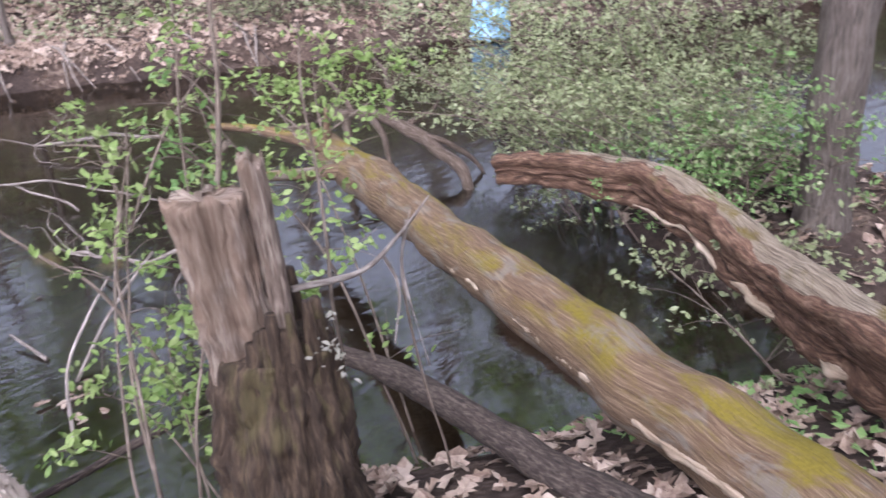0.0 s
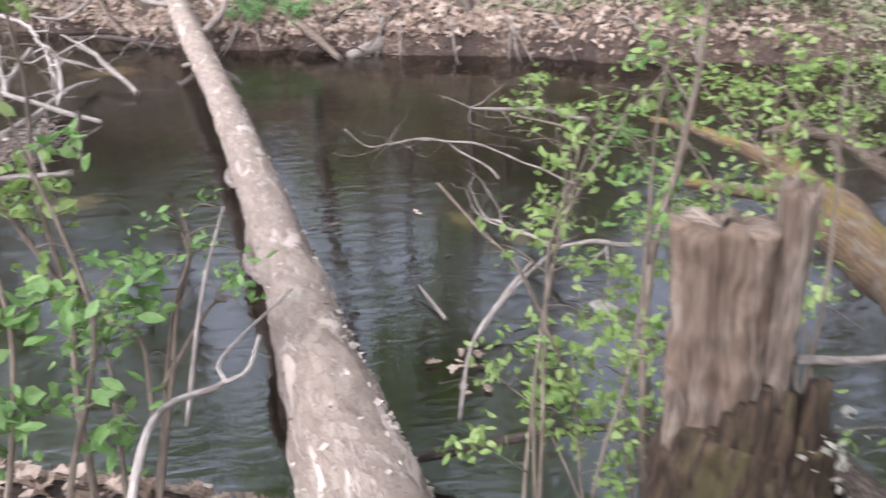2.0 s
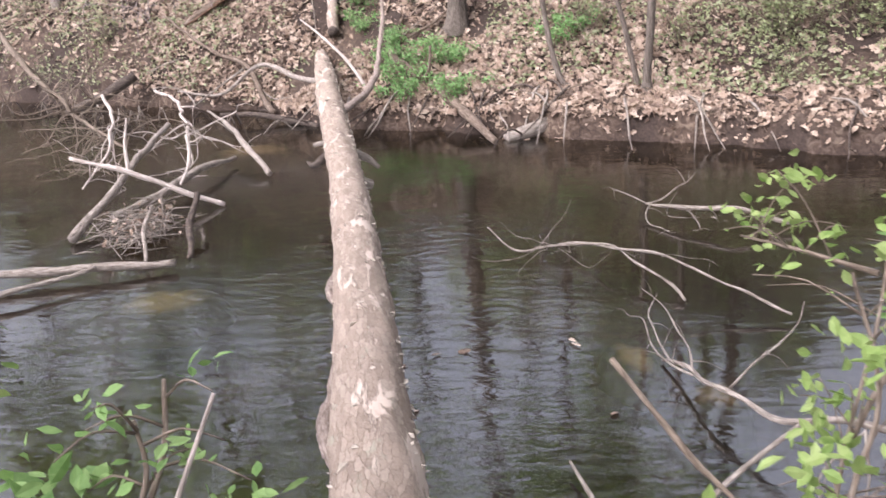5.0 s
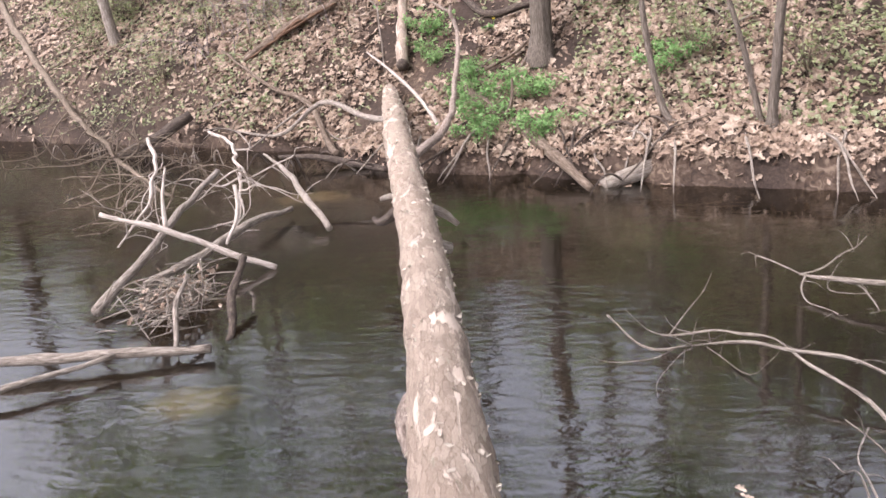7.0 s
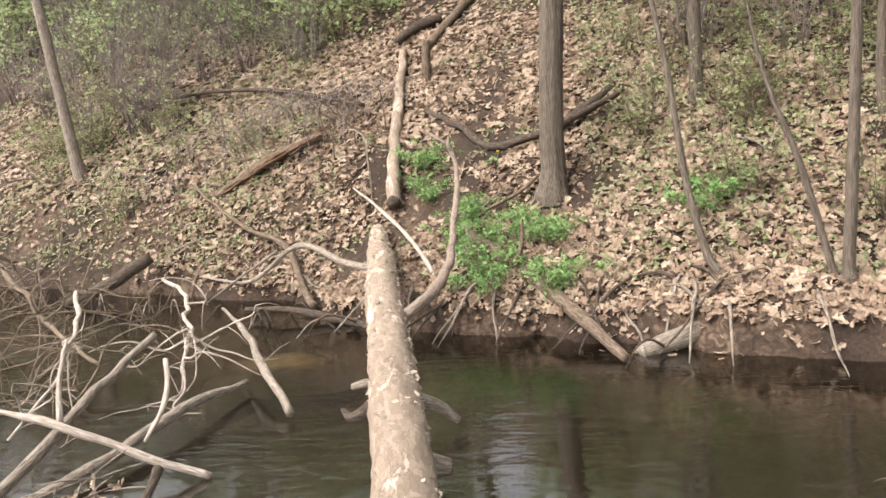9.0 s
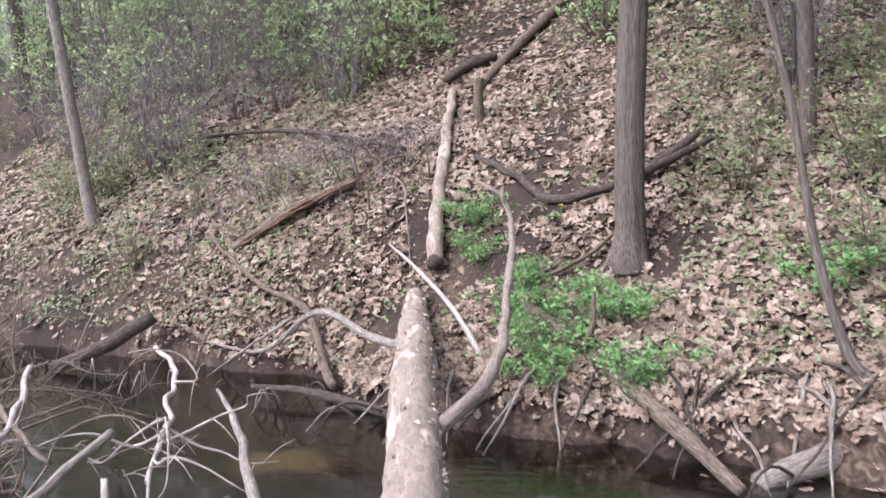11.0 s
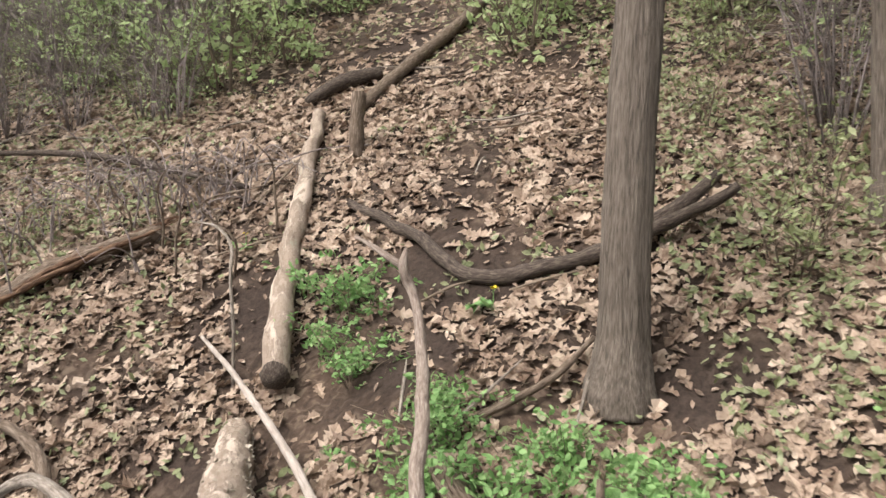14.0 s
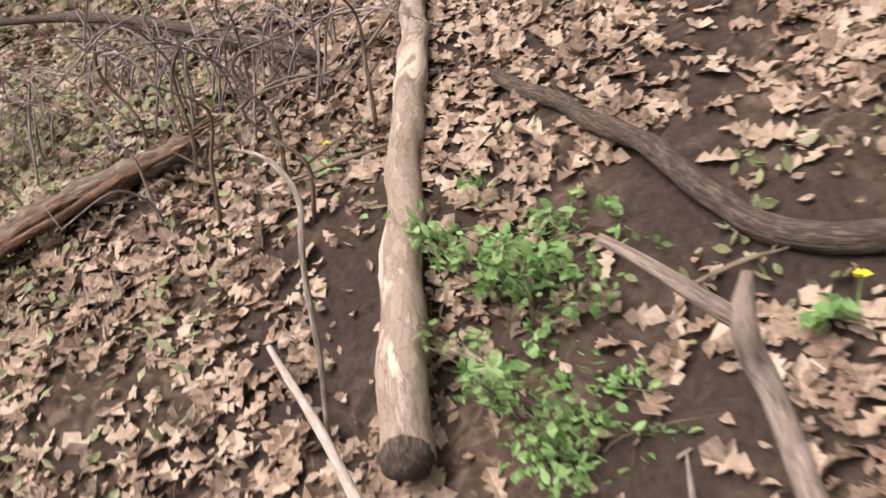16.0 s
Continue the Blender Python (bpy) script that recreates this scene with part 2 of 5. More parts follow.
LITTER = leafy("dry_oak_leaves", [(0.0, (0.05, 0.029, 0.019)), (0.3, (0.15, 0.093, 0.062)), (0.65, (0.275, 0.197, 0.142)), (1.0, (0.43, 0.34, 0.265))], 11, 0.15, 0.7)
GREEN = leafy("fresh_green_leaves", [(0.0, (0.0736, 0.147, 0.0368)), (0.5, (0.147, 0.258, 0.0662)), (1.0, (0.258, 0.361, 0.14))], 12, 0.45)
LIME = leafy("young_lime_leaves", [(0.0, (0.108, 0.187, 0.036)), (0.5, (0.202, 0.288, 0.072)), (1.0, (0.324, 0.389, 0.151))], 12, 0.45)
OLIVE = leafy("dull_green_leaves", [(0.0, (0.106, 0.13, 0.0528)), (0.5, (0.218, 0.246, 0.109)), (1.0, (0.373, 0.394, 0.225))], 14, 0.35)
PALE_LEAF = leafy("pale_young_leaves", [(0.0, (0.204, 0.281, 0.111)), (0.5, (0.34, 0.425, 0.196)), (1.0, (0.493, 0.561, 0.323))], 10, 0.5)
COVER = leafy("ground_cover_leaves", [(0.0, (0.0854, 0.102, 0.0369)), (0.5, (0.183, 0.203, 0.0922)), (1.0, (0.298, 0.31, 0.195))], 14, 0.35)
HERB = leafy("herb_leaves", [(0.0, (0.081, 0.177, 0.0515)), (0.5, (0.155, 0.287, 0.0883)), (1.0, (0.28, 0.412, 0.177))], 16, 0.4)
SAND = faded_sand("ochre_sand", (0.32, 0.275, 0.13), (0.46, 0.4, 0.21), 14)
TAN_SAND = faded_sand("tan_sand", (0.32, 0.25, 0.16), (0.48, 0.39, 0.27), 14)
BLUE = plain("blue_plastic_sheet", (0.116, 0.303, 0.448), (0.326, 0.477, 0.564), 5, 0.35)
PALE_FLUFF = plain("pale_foam", (0.12, 0.11, 0.0796), (0.229, 0.215, 0.17), 30, 0.9)
FLAKE = plain("bark_flake", (0.22, 0.185, 0.145), (0.4, 0.345, 0.285), 40, 0.9)
YELLOW = plain("yellow_petals", (0.612, 0.459, 0.0153), (0.689, 0.573, 0.0383), 30)


# ---- ground shape ----
BANK = [(-400, 6.0), (-60, 3.5), (-10, 2.0), (0, 1.62), (2.1, 1.42), (3.3, 1.12), (4.0, 0.78), (4.75, 0.38), (5.0, 0.12), (5.25, -0.15), (6.2, -0.45), (20, -0.5)]


def smooth(a, b, x):
    t = min(1.0, max(0.0, (x - a) / (b - a)))
    return t * t * (3 - 2 * t)


def across(x, y):
    return 0.361 * x + 0.932 * y


def ground_z(x, y):
    """Height of the ground: near bank, stream bed, far hillside."""
    s = across(x, y)
    w = noise.noise((x * 0.35, y * 0.35, 3.0)) * 0.25 + noise.noise((x * 1.3, y * 1.3, 8.0)) * 0.1
    rough = noise.noise((x * 2.1, y * 2.1, 0.0)) * 0.05 + noise.noise((x * 0.5, y * 0.5, 5.0)) * 0.06
    if s < 9:
        z = float(np.interp(s + w * 0.6, [b[0] for b in BANK], [b[1] for b in BANK]))
        d = math.hypot((x - 6.7) / 1.3, (y - 4.6) / 1.5)
        z = max(z, 0.35 - 0.8 * smooth(0.5, 1.25, d))
        return z + rough * (0.6 if z > 0 else 1)
    edge = 0.3 * noise.noise((x * 0.9, y * 0.9, 11.0)) + 0.16 * noise.noise((x * 2.6, y * 2.6, 4.0))
    cove = 0.62 * smooth(0.7, 2.3, -x)
    hill = 0.6148 * (s - 12.91) + w * 0.12 + (0.55 * edge - cove) * (1 - smooth(13.3, 14.6, s))
    if hill < 0:
        return max(-0.5, hill * 1.5 - 0.08)
    z = hill + 0.2 * smooth(0, 0.05, hill) - 0.12 * smooth(0.1, 0.6, hill) + rough
    z -= 0.36 * math.exp(-((x + 1.1) / 1.15) ** 2 - ((y - 15.72) / 1.0) ** 2)
    z -= 0.2 * math.exp(-((x - 1.2) / 0.6) ** 2 - ((y - 15.15) / 0.5) ** 2)
    return z if z < 5.6 else 5.6 + (z - 5.6) * 0.08


def mesh_object(name, verts, faces, mat, parent=None, shade=True):
    me = bpy.data.meshes.new(name)
    me.from_pydata(verts, [], faces)
    me.materials.append(mat)
    if shade:
        me.polygons.foreach_set("use_smooth", [True] * len(me.polygons))
    me.update()
    ob = new(name, me)
    if parent:
        ob.parent = parent
    return ob


def axis_steps(lo, hi, fine, far_lo, far_hi):
    inner = list(np.arange(lo, hi, fine))
    out, step, p = [], fine, hi
    while p < far_hi:
        out.append(p)
        step *= 1.3
        p += step
    low, step, p = [], fine, lo
    while p > far_lo:
        step *= 1.3
        p -= step
        low.append(p)
    return low[::-1] + inner + out + [far_hi]


def build_ground():
    xs, ys = axis_steps(-8, 10, 0.11, -400, 400), axis_steps(-1, 21, 0.11, -400, 400)
    verts = [(x, y, ground_z(x, y)) for y in ys for x in xs]
    w = len(xs)
    faces = [(j * w + i, j * w + i + 1, (j + 1) * w + i + 1, (j + 1) * w + i) for j in range(len(ys) - 1) for i in range(w - 1)]
    tagged(mesh_object("ground", verts, faces, SOIL), "brown forest soil sloping down to a stream on both banks", "ground", kind="structure")
    a, b = Vector((0.932, -0.361)), Vector((0.361, 0.932))
    steps = axis_steps(-20, 20, 1.0, -400, 400)
    rows = [4.0, 5.5, 7, 8.5, 10, 11.5, 13, 14.3]
    wv = [(a.x * q + b.x * s, a.y * q + b.y * s, 0.0) for s in rows for q in steps]
    k = len(steps)
    wf = [(j * k + i, j * k + i + 1, (j + 1) * k + i + 1, (j + 1) * k + i) for j in range(len(rows) - 1) for i in range(k - 1)]
    tagged(mesh_object("water", wv, wf, WATER), "dark still stream water reflecting trees and pale sky", "stream", kind="structure")


build_ground()


# ---- tubes, leaves ----
def curve_points(pts, n):
    """Catmull-Rom through the points, n steps a span."""
    p = [Vector(q) for q in pts]
    p = [2 * p[0] - p[1]] + p + [2 * p[-1] - p[-2]]
    out = []
    for i in range(1, len(p) - 2):
        for k in range(n):
            t = k / n
            out.append(0.5 * (2 * p[i] + (p[i + 1] - p[i - 1]) * t + (2 * p[i - 1] - 5 * p[i] + 4 * p[i + 1] - p[i + 2]) * t * t + (3 * p[i] - p[i - 1] - 3 * p[i + 1] + p[i + 2]) * t ** 3))
    return out + [p[-2]]


class Tubes:
    """Collects round limbs into one mesh, with a grain layer that runs along them."""

    def __init__(self):
        self.v, self.f, self.g = [], [], []

    def add(self, pts, radii, seg=8, n=4, wobble=0.0, rough=0.0, freq=6.0, ridges=0, seed=0.0, dent=None):
        line = curve_points(pts, n) if len(pts) > 1 else pts
        m = len(line)
        base, up, run = len(self.v), Vector((0.13, 0.2, 0.97)), 0.0
        for i, c in enumerate(line):
            t = (line[min(i + 1, m - 1)] - line[max(i - 1, 0)]).normalized()
            if abs(t.dot(up)) > 0.95:
                up = Vector((1, 0.1, 0))
            a = t.cross(up).normalized()
            b = a.cross(t)
            up = b
            if i:
                run += (c - line[i - 1]).length
            r = float(np.interp(i / max(1, m - 1), np.linspace(0, 1, len(radii)), radii))
            if wobble:
                c = c + Vector((noise.noise((run * 3, seed, 0)), noise.noise((run * 3, seed, 7)), noise.noise((run * 3, seed, 13)))) * wobble
            for k in range(seg):
                an = 2 * math.pi * k / seg
                q = r
                if rough:
                    d = Vector((math.cos(an), math.sin(an), 0)) * r
                    q += rough * noise.noise((d.x * freq, d.y * freq, run * freq * 0.6 + seed)) + 0.5 * rough * noise.noise((d.x * freq * 3, d.y * freq * 3, run * freq * 2 + seed))
                if ridges:
                    q += r * 0.06 * math.sin(an * ridges + 2 * noise.noise((run * 2, an, seed)))
                if dent:
                    away = abs((an - dent[0] + math.pi) % (2 * math.pi) - math.pi) + 0.25 * noise.noise((run * 3.5, seed, 2.0))
                    q *= 1 - dent[2] * smooth(1, 0.55, away / dent[1]) * (0.75 + 0.5 * noise.noise((run * 5, an * 2, seed)))
                self.v.append(tuple(c + (a * math.cos(an) + b * math.sin(an)) * q))
                self.g.append((math.cos(an) * r, math.sin(an) * r, run + seed))
        for i in range(m - 1):
            for k in range(seg):
                k2 = (k + 1) % seg
                self.f.append((base + i * seg + k, base + i * seg + k2, base + (i + 1) * seg + k2, base + (i + 1) * seg + k))
        self.f.append(tuple(base + k for k in range(seg))[::-1])
        self.f.append(tuple(base + (m - 1) * seg + k for k in range(seg)))
        return line

    def make(self, name, mat, parent=None):
        ob = mesh_object(name, self.v, self.f, mat, parent)
        at = ob.data.attributes.new("grain", "FLOAT_VECTOR", "POINT")
        at.data.foreach_set("vector", np.array(self.g, float).ravel())
        return ob


def log(name, pts, radii, mat, label, category="log", seg=16, n=8, rough=0.012, freq=8.0, wobble=0.0, group="", seed=None, limbs=(), ridges=0):
    t = Tubes()
    t.add(pts, radii, seg, n, wobble, rough, freq, ridges, random.uniform(0, 50) if seed is None else seed)
    for lp, lr in limbs:
        t.add(lp, lr, 7, 5, wobble, min(rough, 0.004), freq, 0, random.uniform(0, 50))
    return tagged(t.make(name, mat), label, category, group)


OAK = [(0.0, -0.5), (0.2, -0.27), (0.1, -0.16), (0.34, -0.02), (0.15, 0.08), (0.28, 0.27), (0.0, 0.5), (-0.28, 0.24), (-0.14, 0.07), (-0.33, 0.0), (-0.1, -0.17), (-0.19, -0.3)]
OVAL = [(0.0, -0.5), (0.22, -0.2), (0.24, 0.12), (0.0, 0.5), (-0.24, 0.12), (-0.22, -0.2)]
KITE = [(0.0, -0.5), (0.27, 0.0), (0.0, 0.5), (-0.27, 0.0)]


def leaves(name, places, sizes, mat, shape, tilt=0.5, curl=0.25, parent=None, flat_to=None, seed=1):
    """Many leaves in one mesh, each turned at random about the upright or about the slope's normal."""
    rng = np.random.default_rng(seed)
    p, k = np.asarray(places, float), len(shape)
    m = len(p)
    size = np.asarray(sizes, float).reshape(-1, 1) * np.ones((m, 1))
    nrm = np.tile(flat_to if flat_to else (0, 0, 1), (m, 1)) + rng.normal(0, tilt, (m, 3))
    nrm /= np.linalg.norm(nrm, axis=1, keepdims=True)
    ref = rng.normal(0, 1, (m, 3))
    a = np.cross(nrm, ref)
    a /= np.linalg.norm(a, axis=1, keepdims=True)
    b = np.cross(nrm, a)
    sh = np.array(shape)
    bend = rng.normal(0, curl, (m, 1)) + curl * 0.6
    bend2 = rng.normal(0, curl, (m, 1))
    wide = rng.uniform(0.75, 1.2, (m, 1))
    v = np.empty((m, k + 1, 3))
    for i in range(k):
        x, y = sh[i]
        lift = bend * (abs(x) * 1.3) + bend2 * y * y * 1.2 + rng.normal(0, curl * 0.12, (m, 1))
        v[:, i] = p + size * (a * x * wide + b * y + nrm * lift)
    v[:, k] = p
    idx = np.arange(m)[:, None, None] * (k + 1)
    tri = np.array([[k, i, (i + 1) % k] for i in range(k)])[None]
    if k <= 4:
        v = v[:, :k]
        idx = np.arange(m)[:, None, None] * k
        tri = np.array([[0, 1, 2], [0, 2, 3]])[None]
    f = (idx + tri).reshape(-1, 3)
    me = bpy.data.meshes.new(name)
    me.from_pydata(v.reshape(-1, 3).tolist(), [], f.tolist())
    me.materials.append(mat)
    me.update()
    ob = new(name, me)
    if parent:
        ob.parent = parent
    return ob


def along(line, count, spread, rng, lo=0.0):
    """Places scattered about a line of points."""
    m = len(line)
    out = []
    for _ in range(count):
        t = rng.uniform(lo, 1) * (m - 1)
        i = min(int(t), m - 2)
        q = line[i].lerp(line[i + 1], t - i)
        out.append(q + Vector((rng.gauss(0, spread), rng.gauss(0, spread), rng.gauss(0, spread))))
    return out


def shrub(name, stems, radius, leaf_mat, leaf_size, count, label, spread=0.09, twigs=6, twig_len=0.35, shape=OVAL, lo=0.25, seed=1, category="shrub", group="", mat=None, tilt=0.7, seg=6, n=5):
    """Stems through the given points, with side twigs and clumps of leaves on them."""
    rng = random.Random(seed)
    t, lines = Tubes(), []
    for pts in stems:
        main = t.add(pts, [radius, radius * 0.45], seg, n, 0.012, 0, seed=rng.uniform(0, 90))
        lines.append(main)
        for _ in range(twigs):
            i = rng.randrange(int(len(main) * lo), len(main))
            o = main[i]
            d = Vector((rng.gauss(0, 1), rng.gauss(0, 1), rng.uniform(0.1, 1.1))).normalized() * twig_len * rng.uniform(0.5, 1.2)
            tw = t.add([o, o + d * 0.5 + Vector((0, 0, 0.02)), o + d + Vector((0, 0, -0.03))], [radius * 0.35, radius * 0.15], 4 if seg > 4 else 3, 3 if seg > 4 else 1, 0.01, seed=rng.uniform(0, 90))
            lines.append(tw)
            lines.append(tw)
    ob = t.make(name, mat or TWIG_BARK)
    pl = []
    per = 6
    for _ in range(max(1, count // per)):
        c = along(rng.choice(lines), 1, spread * 0.6, rng, lo)[0]
        pl += [tuple(c + Vector((rng.gauss(0, 1), rng.gauss(0, 1), rng.gauss(0, 0.6))) * leaf_size * 0.6) for _ in range(per)]
    if count:
        r2 = np.random.default_rng(seed)
        leaves("leaves", pl, leaf_size * r2.uniform(0.55, 1.2, len(pl)), leaf_mat, shape, tilt, 0.15, ob, seed=seed)
    return tagged(ob, label, category, group)


# ---- the log bridge ----
def bridge_log():
    t = Tubes()
    main = t.add([(1.62, 3.1, 0.78), (1.44, 4.3, 0.70), (1.31, 5.1, 0.66), (1.1, 6.4, 0.6), (0.62, 8.9, 0.55), (0.2, 10.8, 0.56), (-0.15, 12.3, 0.6), (-0.5, 13.9, 0.66), (-0.75, 15.0, 0.66), (-0.96, 15.95, 0.67)],
                 [0.22, 0.21, 0.176, 0.15, 0.134, 0.133, 0.138, 0.125, 0.105, 0.09], 44, 36, 0.02, 0.014, 11.0, seed=4.0)
    ob = tagged(t.make("fallen_log", LOG_BARK), "long fallen log with scaly pinkish-brown bark lying across the stream", "log")
    # a broken side stub on each flank and a knob
    s = Tubes()
    s.add([(0.3, 10.75, 0.5), (0.42, 10.9, 0.4), (0.52, 10.93, 0.3)], [0.05, 0.035, 0.02], 8, 4, 0, 0.006)
    s.make("branch_stub", GREY_WOOD, ob)
    s = Tubes()
    s.add([(0.35, 10.2, 0.45), (0.48, 10.25, 0.36), (0.55, 10.28, 0.33)], [0.06, 0.05, 0.04], 8, 4, 0, 0.01)
    s.make("branch_stub", GREY_WOOD, ob)
    s = Tubes()
    s.add([(0.12, 10.7, 0.5), (0.02, 10.76, 0.42), (-0.07, 10.86, 0.36), (-0.13, 10.95, 0.38)], [0.045, 0.04, 0.028, 0.012], 9, 5, 0.02, 0.014)
    s.make("branch_stub", DARK_BARK, ob)
    s = Tubes()
    s.add([(0.2, 10.75, 0.6), (0.05, 10.8, 0.58), (-0.03, 10.8, 0.56)], [0.03, 0.018], 7, 4)
    s.make("branch_stub", GREY_WOOD, ob)
    # the live-looking fork and the thin pale stick
    k = Tubes()
    k.add([(0.02, 12.1, 0.6), (0.2, 12.65, 0.69), (0.22, 13.4, 0.8), (0.16, 14.15, 0.92), (0.16, 14.55, 1.13), (0.13, 15.0, 1.33), (0.09, 15.2, 1.52), (0.05, 15.22, 1.65), (0.06, 15.24, 1.74)], [0.044, 0.04, 0.034, 0.03, 0.028, 0.026, 0.024, 0.021, 0.01], 14, 10, 0.03, 0.009)
    k.add([(0.05, 15.21, 1.64), (-0.06, 15.24, 1.7), (-0.2, 15.3, 1.79)], [0.021, 0.018, 0.01], 10, 6, 0.02, 0.004)
    tagged(k.make("fork", FORK_BARK, ob), "pale forked branch rising from the log")
    for p in ([(0.78, 7.35, 0.6), (0.7, 7.7, 0.52), (0.68, 8.1, 0.5), (0.64, 8.4, 0.56)], [(1.05, 5.95, 0.62), (0.94, 6.3, 0.55), (0.9, 6.7, 0.53), (0.9, 7.0, 0.58)], [(0.55, 8.9, 0.55), (0.47, 9.15, 0.5), (0.46, 9.4, 0.53)]):
        s = Tubes()
        s.add(p, [0.01, 0.034, 0.03, 0.008], 10, 14, 0.02, 0.016, 16)
        tagged(s.make("bark_strip", FORK_BARK, ob), "strip of loose bark peeling off the flank")
    # curled bark scales
    rng = np.random.default_rng(3)
    pl, sz = [], []
    for _ in range(1100):
        i = int(rng.uniform(0, len(main) - 2))
        c, d = main[i], (main[i + 1] - main[i]).normalized()
        side = d.cross(Vector((0, 0, 1))).normalized()
        an = rng.choice([rng.normal(0.15, 0.3), rng.uniform(0.1, 3.0)])
        r = float(np.interp(i / len(main), np.linspace(0, 1, 10), [0.22, 0.21, 0.176, 0.15, 0.134, 0.133, 0.138, 0.125, 0.105, 0.09]))
        pl.append(tuple(c + side * math.cos(an) * r + Vector((0, 0, 1)) * math.sin(an) * r))
        sz.append(rng.uniform(0.015, 0.055))
    flakes = leaves("bark_flakes", pl, sz, FLAKE, KITE, 0.5, 0.3, ob, seed=9)
    tagged(flakes, "curled flakes of pale bark", kind="stuff")


bridge_log()
log("branch", [(-1.34, 16.53, 1.14), (-0.97, 16.0, 0.97), (-0.5, 15.2, 0.74), (-0.2, 14.6, 0.54), (-0.07, 14.3, 0.42)], [0.012, 0.018, 0.022, 0.024, 0.022], BLEACHED, "bleached thin dead branch lying on the bank beside the log", "branch", 9, 8, 0.004)


# ---- near bank: stump, logs, tangle ----
def split_slab(t, top, foot, half, deep, low, high, seed, around=120, rows=40):
    """An upright piece of split wood: grooves run down its faces and its top is torn."""
    right, away = Vector((0.93, -0.36, 0)), Vector((0.36, 0.93, 0))
    base = len(t.v)
    rings = [(j / rows, 1.0) for j in range(rows + 1)] + [(1.0, 0.72), (1.0, 0.4), (1.0, 0.08)]
    for j, (h, keep) in enumerate(rings):
        c = foot.lerp(top, h)
        for k in range(around):
            an = 2 * math.pi * k / around
            ca, sa = math.cos(an), math.sin(an)
            u, v = half * math.copysign(abs(ca) ** 0.7, ca), deep * math.copysign(abs(sa) ** 0.8, sa)
            groove = noise.noise((u * 42, v * 42, h * 1.6 + seed)) * 0.006 + abs(noise.noise((u * 90, v * 90, h * 2.2 + seed + 5))) * 0.008
            crack = 0.03 * smooth(0.2, 0.38, noise.noise((u * 26, v * 20, h * 0.9 + seed + 11)))
            chip = 0.013 * noise.noise((u * 25, v * 25, h * 14 + seed))
            q = 1 - (groove + crack + chip) / half * (0.5 if half < 0.05 else 1)
            z = low + (high - low) * h + (0.03 * noise.noise((u * keep * 34, v * keep * 34, seed)) + 0.02 * noise.noise((u * keep * 110, v * keep * 110, seed))) * smooth(0.8, 1, h) - 0.008 * (1 - keep)
            z += 0.07 * noise.noise((u * 18, v * 18, seed + 3)) * smooth(0.25, 0, h)
            p = c + (right * u + away * v) * q * keep
            t.v.append((p.x, p.y, z))
            t.g.append((u, v, z + seed))
    for j in range(len(rings) - 1):
        for k in range(around):
            k2 = (k + 1) % around
            t.f.append((base + j * around + k, base + j * around + k2, base + (j + 1) * around + k2, base + (j + 1) * around + k))


def stump():
    rng = random.Random(5)
    t = Tubes()
    t.add([(2.28, 3.62, 0.45), (2.28, 3.62, 0.75), (2.29, 3.63, 1.2), (2.31, 3.65, 1.48)], [0.3, 0.24, 0.19, 0.165], 84, 22, 0.006, 0.035, 11, 17, 2.0)
    for i in range(22):
        an = -2.4 + 3.3 * i / 21
        x, y = 2.31 + 0.14 * math.cos(an), 3.65 + 0.14 * math.sin(an)
        t.add([(x * 0.98 + 2.31 * 0.02, y, 1.2), (x, y, 1.36), (x, y, 1.4 + 0.26 * rng.random())], [0.045, 0.036, 0.014], 8, 5, 0.006, 0.008, 12, seed=i * 2.3)
    ob = tagged(t.make("tree_stump", STUMP_BARK), "tall rotten tree stump with pale splintered top on the bank", "stump")
    g = Tubes()
    split_slab(g, Vector((2.182, 3.63, 0)), Vector((2.235, 3.66, 0)), 0.098, 0.062, 1.24, 1.965, 3.0)
    split_slab(g, Vector((2.305, 3.6, 0)), Vector((2.345, 3.63, 0)), 0.034, 0.048, 1.38, 2.045, 9.0)
    tagged(g.make("splintered_top", STUMP_WOOD, ob), "upright grey-tan slab of split wood")
    pl = [(2.4 + rng.gauss(0, 0.025), 3.47 + rng.gauss(0, 0.008) - 0.012, 1.5 + rng.gauss(0, 0.05)) for _ in range(26)]
    tagged(leaves("bracket_fungus", pl, [rng.uniform(0.012, 0.032) for _ in pl], PALE_FLUFF, OVAL, 0.3, 0.4, ob, seed=4), "small pale bracket fungi", kind="stuff")


stump()
mossy = log("mossy_log", [(3.1, 1.5, 1.18), (3.4, 2.77, 1.0), (3.7, 4.32, 0.86), (4.0, 5.75, 0.73), (4.22, 7.0, 0.64)], [0.175, 0.165, 0.15, 0.135, 0.15, 0.11], MOSS_BARK,
    "mossy fallen log with orange-brown peeling bark over the water", "log", 40, 26, 0.016, 6.0, 0.02, seed=3.0,
    limbs=[([(4.02, 6.2, 0.72), (3.7, 6.4, 0.72), (3.45, 6.5, 0.74)], [0.06, 0.04, 0.03]), ([(4.1, 6.6, 0.75), (3.8, 7.0, 0.85), (3.5, 7.2, 0.9)], [0.06, 0.04, 0.02]), ([(4.15, 6.7, 0.78), (4.18, 6.75, 0.98)], [0.03, 0.015])])


